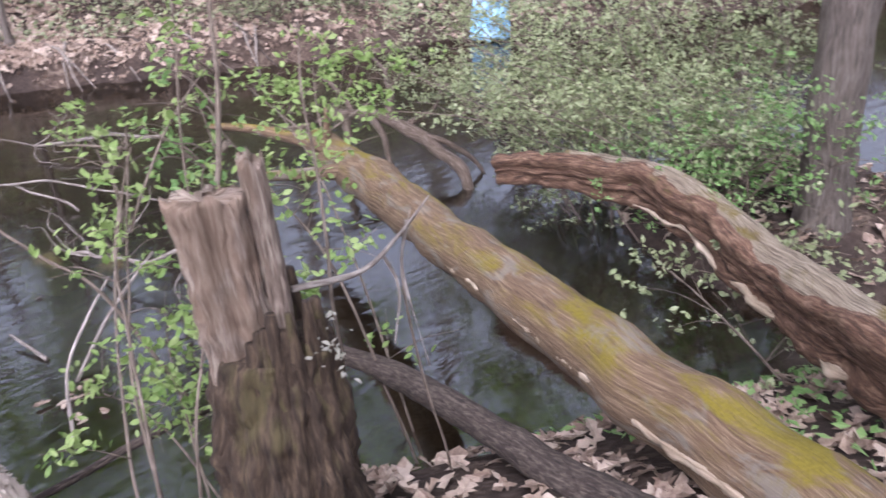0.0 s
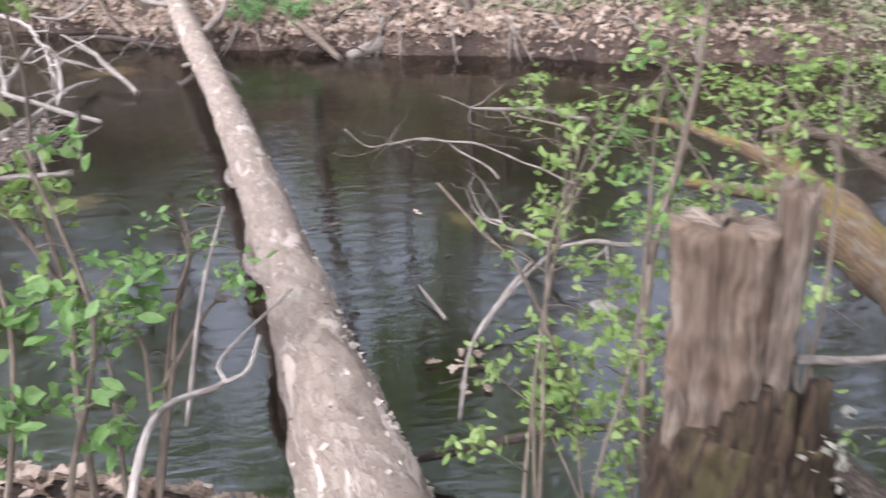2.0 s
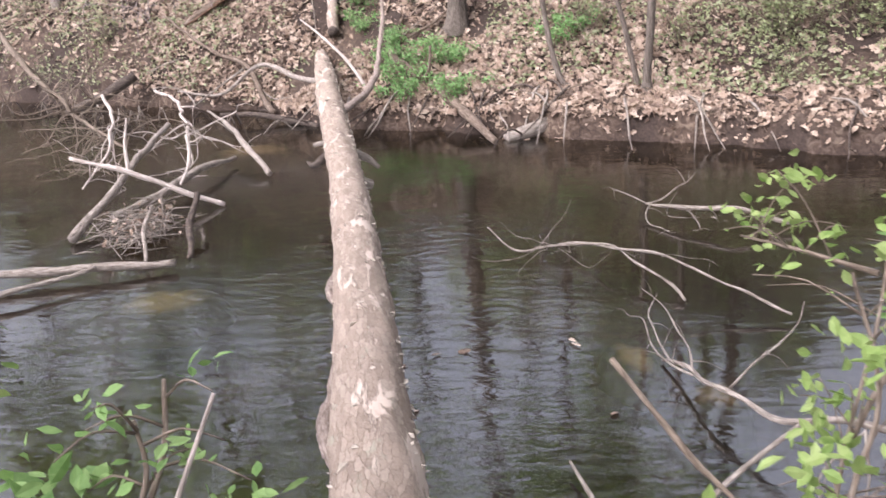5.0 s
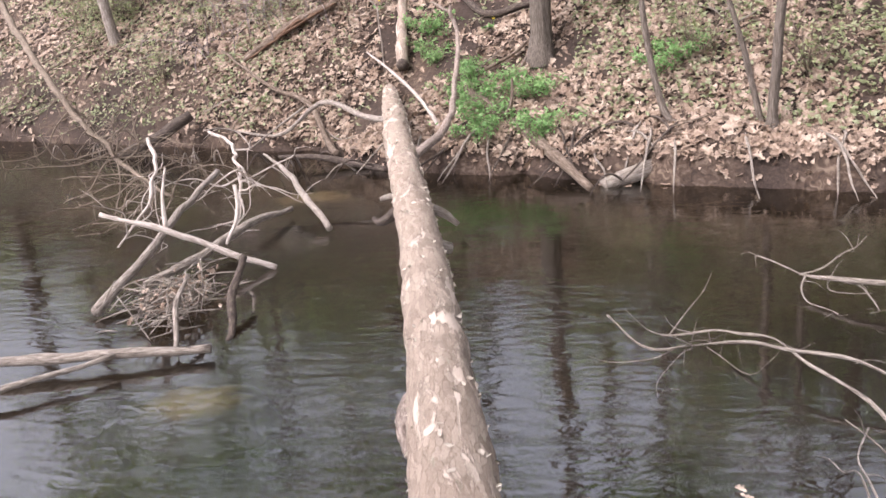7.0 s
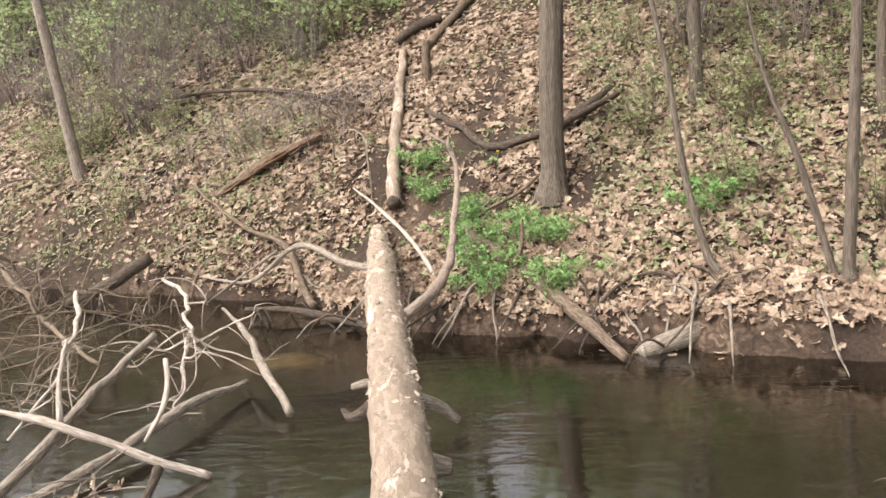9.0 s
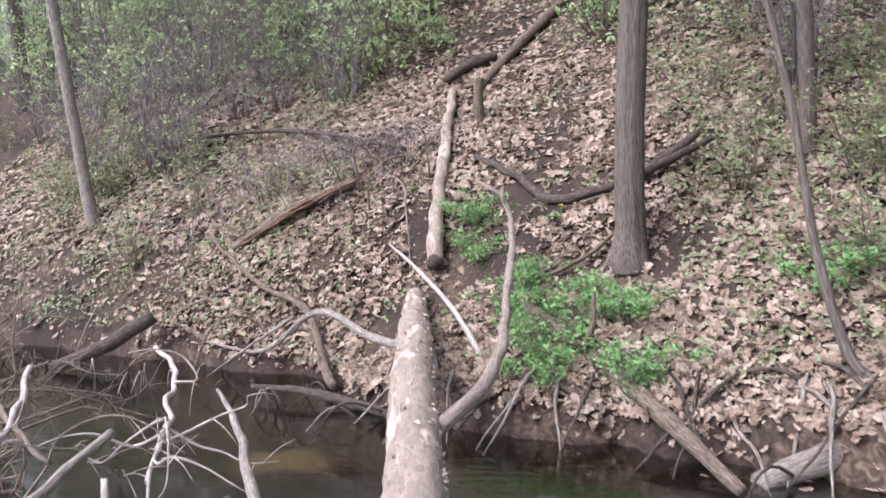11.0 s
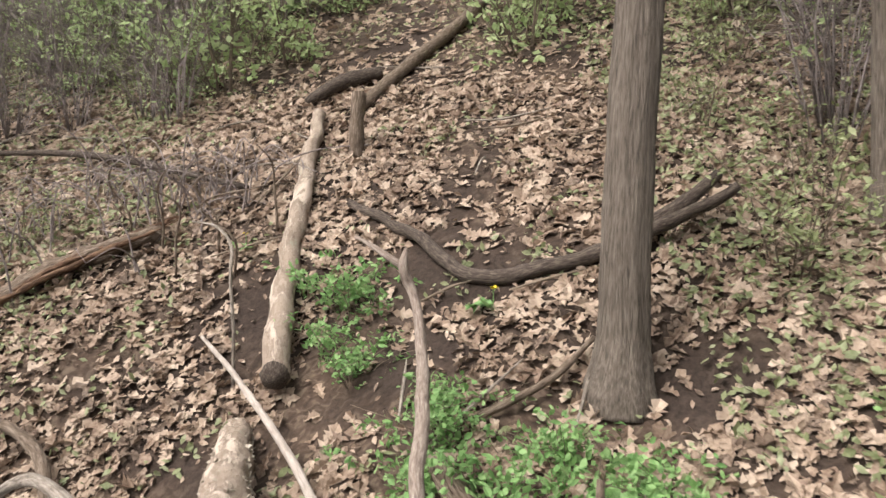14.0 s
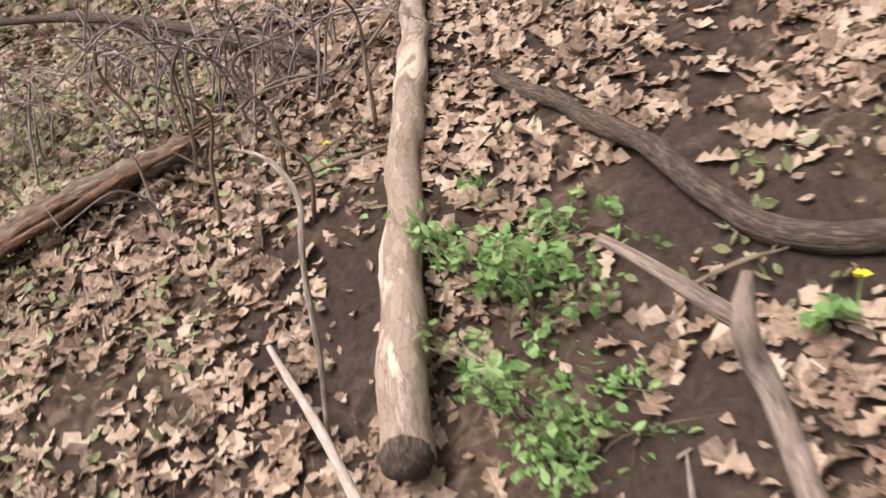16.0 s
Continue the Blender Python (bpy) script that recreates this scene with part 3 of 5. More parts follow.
split = Tubes()
for k, (u, v, w) in enumerate([(0.0, 0.22, 0.016), (0.2, 0.47, 0.02), (0.44, 0.6, 0.013), (0.66, 0.8, 0.014), (0.86, 0.98, 0.01)]):
    ln = [Vector((2.965, 1.6, 1.17)), Vector((3.235, 2.7, 1.0)), Vector((3.55, 4.25, 0.865)), Vector((3.87, 5.65, 0.74))]
    at = lambda q: ln[min(2, int(q * 3))].lerp(ln[min(2, int(q * 3)) + 1], q * 3 - min(2, int(q * 3)))
    split.add([at(u), at(u + (v - u) * 0.3), at(u + (v - u) * 0.7), at(v)], [0.004, w, w * 0.9, 0.003], 10, 26, 0.03, 0.014, 24, 0, k * 7.0)
tagged(split.make("split_edge", ROT_TOP, mossy), "pale torn edge of peeling bark")


def hollow_log():
    """A rotten half-shell trunk: brown hollow below, weathered ridge above."""
    path = [(4.92, 5.75, 0.61), (5.05, 5.25, 0.72), (5.09, 4.68, 0.79), (4.92, 4.11, 0.83), (4.7, 3.62, 0.81), (4.46, 3.18, 0.88), (4.19, 2.76, 0.98), (3.8, 2.1, 1.12)]
    t = Tubes()
    t.add(path, [0.1, 0.12, 0.13, 0.135, 0.14, 0.145, 0.155, 0.165], 48, 22, 0.025, 0.03, 7.0, 3, 11.0, dent=(-0.25, 1.0, 0.62))
    ob = tagged(t.make("hollow_log", ROT_WOOD), "rotten hollow log with reddish-brown crumbling side above the water", "log")
    r = Tubes()
    r.add([Vector(p) + Vector((0.035, 0.015, 0.075)) for p in path[1:]], [0.05, 0.08, 0.09, 0.1, 0.105, 0.11], 26, 16, 0.02, 0.02, 6, 5, 5.0)
    tagged(r.make("weathered_ridge", RIDGE, ob), "pale weathered upper side")
    e = Tubes()
    e.add([Vector(p) + Vector((-0.085, -0.04, -0.085)) for p in path[2:]], [0.006, 0.014, 0.024, 0.018, 0.022], 12, 18, 0.05, 0.024, 14, 0, 7.0)
    tagged(e.make("torn_lip", ROT_TOP, ob), "torn pale lip of wood")


hollow_log()
log("dead_branch", [(3.12, 4.89, 0.39), (3.2, 4.48, 0.45), (3.19, 3.84, 0.58), (3.15, 3.31, 0.7), (3.1, 2.8, 0.88)], [0.045, 0.06, 0.065, 0.075, 0.08], DARK_BARK, "dark damp fallen branch on the near bank", "log", 18, 12, 0.012, 10)
log("root_snag", [(4.35, 7.75, 0.5), (4.89, 7.75, 0.5), (5.25, 7.45, 0.42), (5.4, 7.0, 0.25), (5.45, 6.7, -0.06)], [0.02, 0.045, 0.06, 0.055, 0.04], BROWN_WOOD, "brown snag of roots standing out of the water", "branch", 14, 8, 0.02, 8, wobble=0.05,
    limbs=[([(5.2, 7.5, 0.45), (5.45, 7.9, 0.6), (5.65, 8.4, 0.75)], [0.04, 0.028, 0.01]), ([(4.9, 7.75, 0.5), (4.8, 7.6, 0.25), (4.75, 7.5, -0.05)], [0.045, 0.02]), ([(4.95, 7.7, 0.5), (4.9, 7.9, 0.75), (4.7, 8.0, 0.9)], [0.03, 0.008]),
           ([(5.3, 7.4, 0.42), (5.6, 7.4, 0.5), (5.85, 7.6, 0.62)], [0.032, 0.008]), ([(4.6, 7.75, 0.5), (4.5, 7.6, 0.62), (4.3, 7.6, 0.7)], [0.022, 0.006]), ([(5.1, 7.6, 0.46), (5.0, 7.3, 0.3), (5.05, 7.1, -0.05)], [0.035, 0.015]), ([(5.35, 7.2, 0.35), (5.6, 7.0, 0.2), (5.75, 6.9, -0.05)], [0.03, 0.014])])
log("broken_branch", [(2.37, 3.61, 1.64), (2.6, 3.63, 1.6), (2.77, 3.69, 1.63), (2.99, 3.82, 1.66)], [0.011, 0.009, 0.006, 0.003], GREY_WOOD, "bare grey twig resting on the stump", "twig", 8, 6, 0.003,
    limbs=[([(2.7, 3.67, 1.61), (2.72, 3.62, 1.5), (2.66, 3.57, 1.35)], [0.006, 0.003]), ([(2.85, 3.75, 1.64), (2.84, 3.78, 1.44), (2.79, 3.58, 1.2)], [0.006, 0.003])])

# ---- saplings on the near bank ----
def root(x, y):
    return (x, y, ground_z(x, y) - 0.03)


shrub("sapling", [[root(0.62, 4.3), (0.5, 4.71, 0.91), (0.41, 5.11, 1.17), (0.32, 5.35, 1.51), (0.3, 5.55, 1.78), (0.23, 5.81, 2.18), (0.2, 5.95, 2.6)], [(0.41, 5.11, 1.17), (0.24, 5.26, 1.41), (0.1, 5.32, 1.75)]],
      0.014, LIME, 0.08, 260, "thin sapling with a few fresh lime-green leaves at the water's edge", 0.08, 6, 0.3, seed=11, category="sapling")
shrub("sapling", [[root(0.6, 4.0), (0.57, 4.39, 0.95), (0.58, 4.81, 1.13), (0.51, 5.01, 1.32), (0.38, 5.2, 1.62), (0.23, 5.46, 1.99), (0.1, 5.6, 2.4)], [root(0.4, 3.9), (0.42, 4.27, 1.0), (0.38, 4.68, 1.31), (0.19, 5.05, 1.82), (0.05, 5.25, 2.25)]],
      0.012, GREEN, 0.085, 400, "slender grey sapling with young green leaves", 0.08, 7, 0.3, seed=12, category="sapling")
shrub("sapling", [[root(0.75, 4.35), (0.81, 4.96, 1.04), (0.86, 5.21, 1.22), (0.83, 5.37, 1.34)], [root(0.7, 4.3), (0.6, 4.75, 0.85), (0.5, 5.15, 1.0)]],
      0.012, GREEN, 0.055, 130, "short leafy sapling beside the fallen log", 0.08, 6, 0.22, seed=13, category="sapling")
shrub("sapling", [[root(0.72, 4.45), (0.79, 4.99, 1.04), (0.87, 5.11, 1.25), (0.86, 5.15, 1.38)], [(0.76, 4.8, 0.9), (0.92, 5.04, 1.07), (0.99, 5.06, 1.09)], [(0.74, 4.7, 0.85), (0.69, 4.95, 1.02), (0.58, 4.98, 1.09)]],
      0.011, GREEN, 0.05, 120, "small leafy sapling with a snapped top beside the log", 0.06, 5, 0.16, seed=21, category="sapling", lo=0.5)
log("pale_stick", [(0.84, 4.7, 0.8), (0.9, 5.0, 1.1), (0.95, 5.1, 1.25), (1.02, 5.18, 1.42)], [0.008, 0.007, 0.004], PALE_WOOD, "thin bleached stick among the leaves", "stick", 7, 6, 0.002)
log("forked_stick", [root(0.75, 3.9), (0.8, 4.29, 1.03), (0.83, 4.56, 1.0), (0.98, 4.75, 0.93), (0.97, 4.89, 0.95), (1.22, 5.27, 0.99)], [0.016, 0.014, 0.012, 0.01, 0.007, 0.004], PALE_WOOD, "bleached forked stick beside the log", "stick", 8, 6, 0.003,
    limbs=[([(0.98, 4.75, 0.93), (1.06, 4.83, 0.92), (1.1, 4.99, 0.96)], [0.01, 0.007])])
shrub("bush", [[root(2.05, 4.4), (2.13, 4.82, 0.73), (2.31, 5.23, 1.0), (2.44, 5.46, 1.27), (2.54, 5.64, 1.52)], [(2.52, 5.62, 1.44), (2.4, 5.8, 1.43), (2.3, 6.0, 1.41)], [(2.4, 5.4, 1.12), (2.7, 5.66, 1.42), (2.95, 5.84, 1.57), (3.18, 6.0, 1.69)], [root(2.0, 4.2), (2.2, 4.95, 1.13), (2.33, 5.17, 1.39), (2.34, 5.36, 1.56)]],
      0.008, LIME, 0.05, 360, "leafy bush with bright young leaves between log and stump", 0.07, 9, 0.24, seed=14, category="bush")
shrub("sapling", [[root(2.5, 4.5), (2.57, 4.85, 0.94), (2.7, 5.1, 1.22), (2.83, 5.26, 1.42), (2.95, 5.43, 1.74), (3.03, 5.58, 2.08), (3.1, 5.75, 2.5)], [(2.95, 5.45, 1.4), (2.91, 5.62, 1.24), (2.89, 5.96, 1.2)]],
      0.02, GREEN, 0.058, 230, "brown-stemmed sapling with clusters of green leaves", 0.1, 9, 0.36, seed=15, category="sapling")
shrub("bush", [[root(1.9, 4.05), (1.95, 4.2, 0.86), (2.09, 4.57, 1.18), (2.26, 4.9, 1.45), (2.4, 5.05, 1.64)], [root(2.1, 4.1), (2.2, 4.2, 0.92), (2.37, 4.45, 1.19), (2.53, 4.82, 1.64), (2.69, 5.1, 2.1), (2.77, 5.3, 2.4)]],
      0.007, LIME, 0.05, 360, "green bush of thin stems beside the rotten stump", 0.08, 10, 0.26, seed=16, category="bush")
shrub("bush", [[root(3.2, 4.3), (3.15, 4.85, 0.85), (3.1, 5.4, 1.15), (3.05, 5.9, 1.4)], [root(3.3, 4.4), (3.4, 5.3, 1.0), (3.6, 6.3, 1.25)]],
      0.008, LIME, 0.06, 380, "bright green leafy bush at the mossy log's end", 0.12, 9, 0.42, seed=17, category="bush")
shrub("bush", [[root(2.4, 4.3), (2.45, 4.7, 0.6), (2.6, 5.1, 0.75)], [root(2.6, 4.1), (2.75, 4.6, 0.65), (2.9, 4.8, 0.85)], [root(2.2, 4.3), (2.3, 4.8, 0.5), (2.4, 5.2, 0.62)], [root(2.3, 4.4), (2.2, 4.9, 0.45), (2.05, 5.1, 0.55)]],
      0.007, LIME, 0.06, 700, "low green plants at the stream edge", 0.12, 9, 0.3, seed=18, category="bush")

shrub("bush", [[(4.2, 6.85, 0.72), (4.3, 7.1, 0.95), (4.35, 7.2, 1.15)], [(4.22, 6.95, 0.7), (4.6, 7.1, 1.0), (4.75, 7.1, 1.25)], [(4.1, 6.6, 0.72), (4.0, 7.1, 0.9), (3.95, 7.4, 1.0)], [(4.2, 6.9, 0.72), (4.8, 6.9, 0.95), (5.0, 6.9, 1.1)]],
      0.009, LIME, 0.07, 560, "bright green leafy shoots on the mossy log's far end", 0.12, 8, 0.42, seed=19, category="bush")

shrub("bush", [[root(2.45, 4.45), (2.5, 4.85, 0.75), (2.56, 5.25, 1.07)], [root(2.6, 4.4), (2.7, 4.8, 0.75), (2.85, 5.08, 1.03), (2.95, 5.14, 1.33)], [root(2.75, 4.4), (2.8, 4.75, 0.65), (2.88, 4.94, 0.87)], [root(2.5, 4.4), (2.6, 4.8, 0.6), (2.67, 5.0, 0.78)], [(2.7, 4.8, 0.75), (2.75, 5.1, 1.05), (2.79, 5.21, 1.23)]],
      0.007, LIME, 0.055, 420, "bright green leafy bush at the stream edge", 0.07, 7, 0.2, seed=22, category="bush", lo=0.4)

# vines hanging by the stump
log("vine", [(2.73, 4.1, 0.5), (2.68, 3.98, 1.4), (2.73, 4.11, 1.8), (2.8, 4.25, 2.2)], [0.007, 0.006, 0.004], TWIG_BARK, "thin bare vine beside the stump", "vine", 5, 8, 0, wobble=0.03)
log("vine", [(2.95, 3.72, 0.55), (2.88, 3.78, 1.1), (2.85, 3.79, 1.44), (2.98, 3.89, 1.6)], [0.005, 0.005, 0.003], TWIG_BARK, "thin bare vine beside the stump", "vine", 5, 8, 0, wobble=0.03)
log("dead_stick", [(1.35, 5.2, 0.05), (1.75, 5.15, 0.12), (2.2, 5.0, 0.3), (2.6, 4.85, 0.42)], [0.015, 0.02, 0.022, 0.018], DARK_BARK, "dark curved stick lying at the water's edge", "stick", 8, 8, 0.004)

# tall shrubs over the water on the small spit, and its tree
for k, (x, y, h, mat) in enumerate([(5.6, 5.6, 1.3, OLIVE), (6.0, 4.8, 1.35, OLIVE), (6.4, 6.2, 1.55, OLIVE), (5.5, 4.5, 1.1, GREEN), (6.9, 5.4, 1.7, OLIVE), (5.2, 6.3, 1.1, OLIVE), (6.1, 7.0, 1.45, OLIVE), (5.6, 7.3, 1.3, OLIVE), (6.0, 7.9, 0.85, OLIVE)]):
    rng = random.Random(60 + k)
    stems = []
    for _ in range(9):
        bx, by = x * 0.45 + 6.5 * 0.55 + rng.gauss(0, 0.25), y * 0.45 + 4.7 * 0.55 + rng.gauss(0, 0.25)
        tx, ty = x + rng.gauss(0, 0.45), y + rng.gauss(0, 0.45)
        stems.append([root(bx, by), ((bx + tx) / 2, (by + ty) / 2, h * rng.uniform(0.45, 0.75)), (tx, ty, h * rng.uniform(0.55, 1.0))])
    shrub("shrub", stems, 0.009, mat, 0.045, 3300, "dense grey-green shrub spreading over the water", 0.16, 9, 0.5, KITE, 0.2, 70 + k, group="shrubs over the water", seg=5, n=4)
shrub("shrub", [[root(4.6, 3.3), (4.65, 3.7, 0.5), (4.7, 4.1, 0.6)], [root(4.9, 3.2), (5.0, 3.6, 0.6), (5.1, 3.9, 0.7)], [root(5.2, 3.1), (5.2, 3.5, 0.5), (5.0, 4.3, 0.45)]],
      0.008, OLIVE, 0.05, 700, "low dark green brambles under the hollow log", 0.16, 9, 0.4, seed=81)


# ---- trees ----
def tree(x, y, radius, height, label, lean=(0, 0), seed=1, crown=True, mat=None, leaf=None, flare=1.25):
    rng = random.Random(seed)
    z = ground_z(x, y)
    t = Tubes()
    top = Vector((x + lean[0] * height, y + lean[1] * height, z + height))
    b = Vector((x, y, z - 0.1))
    pts = [b, b.lerp(top, 0.03), b.lerp(top, 0.1), b.lerp(top, 0.4) + Vector((rng.gauss(0, 0.05), rng.gauss(0, 0.05), 0)), b.lerp(top, 0.7) + Vector((rng.gauss(0, 0.12), rng.gauss(0, 0.12), 0)), top]
    trunk = t.add(pts, [radius * flare, radius * 1.06, radius, radius * 0.85, radius * 0.6, radius * 0.15], 28 if radius > 0.1 else 12, 18, 0.008, radius * 0.07, 14, 9, rng.uniform(0, 90))
    lines = []
    if crown:
        for _ in range(22):
            i = rng.randrange(int(len(trunk) * 0.6), len(trunk) - 2)
            o, an, ln = trunk[i], rng.uniform(0, 6.28), height * rng.uniform(0.08, 0.2)
            d = Vector((math.cos(an), math.sin(an), rng.uniform(0.2, 0.8)))
            limb = t.add([o, o + d * ln * 0.5, o + d * ln + Vector((0, 0, ln * 0.2))], [radius * 0.3, radius * 0.18, radius * 0.05], 6, 5, 0.05, seed=rng.uniform(0, 90))
            lines.append(limb)
            for _ in range(3):
                p = rng.choice(limb[3:])
                d2 = Vector((rng.gauss(0, 1), rng.gauss(0, 1), rng.uniform(0, 1))).normalized() * ln * 0.45
                lines.append(t.add([p, p + d2 * 0.6, p + d2 + Vector((0, 0, 0.1))], [radius * 0.09, radius * 0.03], 4, 3, 0.03, seed=rng.uniform(0, 90)))
    ob = t.make("tree", mat or TREE_BARK)
    if crown:
        pl = []
        for _ in range(420):
            c = along(rng.choice(lines), 1, 0.15, rng, 0.3)[0]
            pl += [tuple(c + Vector((rng.gauss(0, 0.2), rng.gauss(0, 0.2), rng.gauss(0, 0.16)))) for _ in range(9)]
        leaves("leaves", pl, [rng.uniform(0.12, 0.2) for _ in pl], leaf or LIME, KITE, 0.8, 0.1, ob, seed=seed)
    return tagged(ob, label, "tree", "woodland trees")


tree(1.09, 15.35, 0.12, 13, "straight grey-brown tree trunk rising from the leafy bank", (0.042, 0.0), 1, flare=1.7)
tree(6.28, 4.15, 0.15, 12, "grey furrowed tree trunk standing by the water", (-0.05, 0.03), 2)
tree(3.3, 13.12, 0.045, 7, "thin grey sapling trunk at the water's edge", (0.03, 0.01), 3, crown=False, flare=2.4)
tree(3.25, 13.18, 0.03, 2.4, "slim leaning trunk beside a sapling", (-0.26, 0.12), 4, crown=False, flare=1.6)
tree(2.7, 16.0, 0.07, 9, "slim grey tree on the leafy slope", (0.0, 0.0), 5)
tree(4.2, 14.9, 0.05, 8, "thin dark trunk on the slope", (0.0, 0.02), 6, crown=False)
tree(-6.2, 18.6, 0.085, 12, "grey leaning tree trunk on the slope of leaves", (-0.1, 0.0), 7, mat=GREY_WOOD)
for k, (x, y, r) in enumerate([(2.2, 22.5, 0.12), (5.8, 17.5, 0.12), (7.5, 14.2, 0.16), (-3.4, 24, 0.14), (6.3, 21, 0.13), (-12, 25, 0.15), (9.5, 12.8, 0.18), (-1.0, 27, 0.15), (4.5, 26, 0.13), (-13, 24, 0.2), (12.5, 14, 0.2), (-8, 27, 0.16), (-10.5, 29, 0.17), (-5.6, 27.5, 0.16), (-6.5, 24.5, 0.12), (-2.5, -3, 0.2), (4.5, -2.5, 0.22), (9, 0.5, 0.2), (-5.5, 1.5, 0.18)]):
    tree(x, y, r, 11 + k % 4, "grey-brown woodland tree with thin young foliage", (0.01 * (k % 3 - 1), 0.0), 20 + k)
log("leaning_sapling", [root(2.5, 13.42), (2.35, 13.55, 0.62), (2.2, 13.7, 1.3), (2.1, 13.85, 2.2), (1.9, 14.1, 3.4)], [0.035, 0.035, 0.03, 0.026, 0.015], TREE_BARK, "thin curved sapling leaning from the bank", "sapling", 10, 8, 0.004)


# ---- far bank: fallen wood ----
def on_hill(x, y, up=0.0):
    return (x, y, ground_z(x, y) + up)


cut = log("cut_log", [(-0.75, 15.95, 0.99), on_hill(-0.84, 16.75, 0.09), on_hill(-0.92, 17.88, 0.08), on_hill(-1.0, 19.0, 0.1)], [0.082, 0.075, 0.066, 0.055], LOG_BARK, "sawn log with pale patchy bark lying up the slope", "log", 28, 24, 0.014, 11, wobble=0.03, seed=17.3)
end = Tubes()
end.add([(-0.75, 15.965, 0.995), (-0.745, 15.93, 0.98), (-0.743, 15.9, 0.965)], [0.086, 0.078, 0.03], 18, 4, 0, 0.02, 14)
tagged(end.make("cut_end", DARK_BARK, cut), "dark rotten broken end")
log("dark_branch", [on_hill(-0.5, 17.4, 0.06), on_hill(0.05, 16.72, 0.07), on_hill(0.45, 16.2, 0.06), on_hill(1.1, 16.03, 0.1), on_hill(1.43, 16.1, 0.16), on_hill(1.85, 16.25, 0.3)], [0.034, 0.042, 0.046, 0.05, 0.05, 0.034], DARK_BARK, "dark bent fallen branch on the path", "branch", 18, 14, 0.01, 14, wobble=0.03,
    limbs=[([on_hill(1.3, 16.05, 0.12), on_hill(1.6, 16.1, 0.2), on_hill(1.95, 16.2, 0.24)], [0.05, 0.042, 0.03])])
def broken_log():
    """A rotten log split lengthwise into ragged strips."""
    rng = random.Random(31)
    core = [Vector(on_hill(-3.3, 16.9, 0.05)), Vector(on_hill(-2.75, 17.2, 0.08)), Vector(on_hill(-2.35, 17.38, 0.09)), Vector(on_hill(-1.93, 17.46, 0.13))]
    t = Tubes()
    t.add(core, [0.05, 0.07, 0.075, 0.05], 26, 18, 0.03, 0.035, 13, 4, 2.0)
    ob = tagged(t.make("broken_log", BROWN_WOOD), "rotten broken brown log half buried in leaves", "log")
    e = Tubes()
    side = (core[3] - core[0]).cross(Vector((0, 0, 1))).normalized()
    for k in range(9):
        off = side * rng.uniform(-0.09, 0.1) + Vector((0, 0, rng.uniform(0.0, 0.06)))
        u, v = sorted((rng.uniform(0, 0.5), rng.uniform(0.55, 1.12)))
        pts = [core[0].lerp(core[3], u + (v - u) * q) + off + Vector((0, 0, 0.03 * math.sin(q * 3))) for q in (0, 0.35, 0.7, 1)]
        w = rng.uniform(0.016, 0.03)
        e.add(pts, [w * 0.5, w, w * 0.9, w * 0.2], 9, 14, 0.02, 0.014, 20, 3, k * 5.0)
    tagged(e.make("splinter", ROT_WOOD, ob), "long split strips of brown wood")


broken_log()
log("thin_branch", [on_hill(-6.0, 20.3, 0.1), on_hill(-4.2, 19.55, 0.18), on_hill(-2.85, 18.9, 0.16), on_hill(-1.4, 17.9, 0.08)], [0.02, 0.03, 0.035, 0.025], DARK_BARK, "long thin dead branch across the slope", "branch", 8, 10, 0.005)
log("upper_log", [on_hill(-1.2, 19.45, 0.06), on_hill(-0.85, 19.6, 0.1), on_hill(-0.5, 19.75, 0.1)], [0.05, 0.085, 0.07], DARK_BARK, "short dark rotten log on the upper slope", "log", 16, 12, 0.02)
log("sloping_log", [on_hill(-0.65, 19.0, 0.08), on_hill(-0.2, 19.8, 0.1), on_hill(0.3, 20.7, 0.1), on_hill(0.7, 21.6, 0.1)], [0.06, 0.07, 0.07, 0.05], BROWN_WOOD, "grey-brown log lying up the slope", "log", 14, 10, 0.01)
log("short_post", [on_hill(-0.55, 18.2, -0.05), on_hill(-0.55, 18.2, 0.25), on_hill(-0.53, 18.22, 0.5)], [0.07, 0.06, 0.06], BROWN_WOOD, "short broken brown stub standing in the leaves", "stub", 12, 6, 0.01)
log("grey_branch", [on_hill(-3.7, 17.1, 0.15), on_hill(-2.75, 16.28, 0.15), on_hill(-2.06, 15.85, 0.18), on_hill(-1.75, 15.35, 0.12), (-1.45, 14.75, 0.1)], [0.016, 0.026, 0.034, 0.042, 0.04], BROWN_WOOD, "grey-brown dead branch lying down the bank", "branch", 14, 12, 0.014, 12, wobble=0.03)
log("bare_branch", [on_hill(-3.2, 15.9, 0.35), on_hill(-2.4, 15.5, 0.42), (-1.6, 14.9, 0.72), (-0.95, 14.3, 0.62), (-0.5, 13.85, 0.62)], [0.012, 0.022, 0.03, 0.034, 0.036], GREY_WOOD, "bare curved branch resting against the log", "branch", 10, 10, 0.005,
    limbs=[([(-1.9, 15.1, 0.65), (-2.3, 14.9, 0.4), (-2.6, 14.7, 0.2)], [0.018, 0.006])])
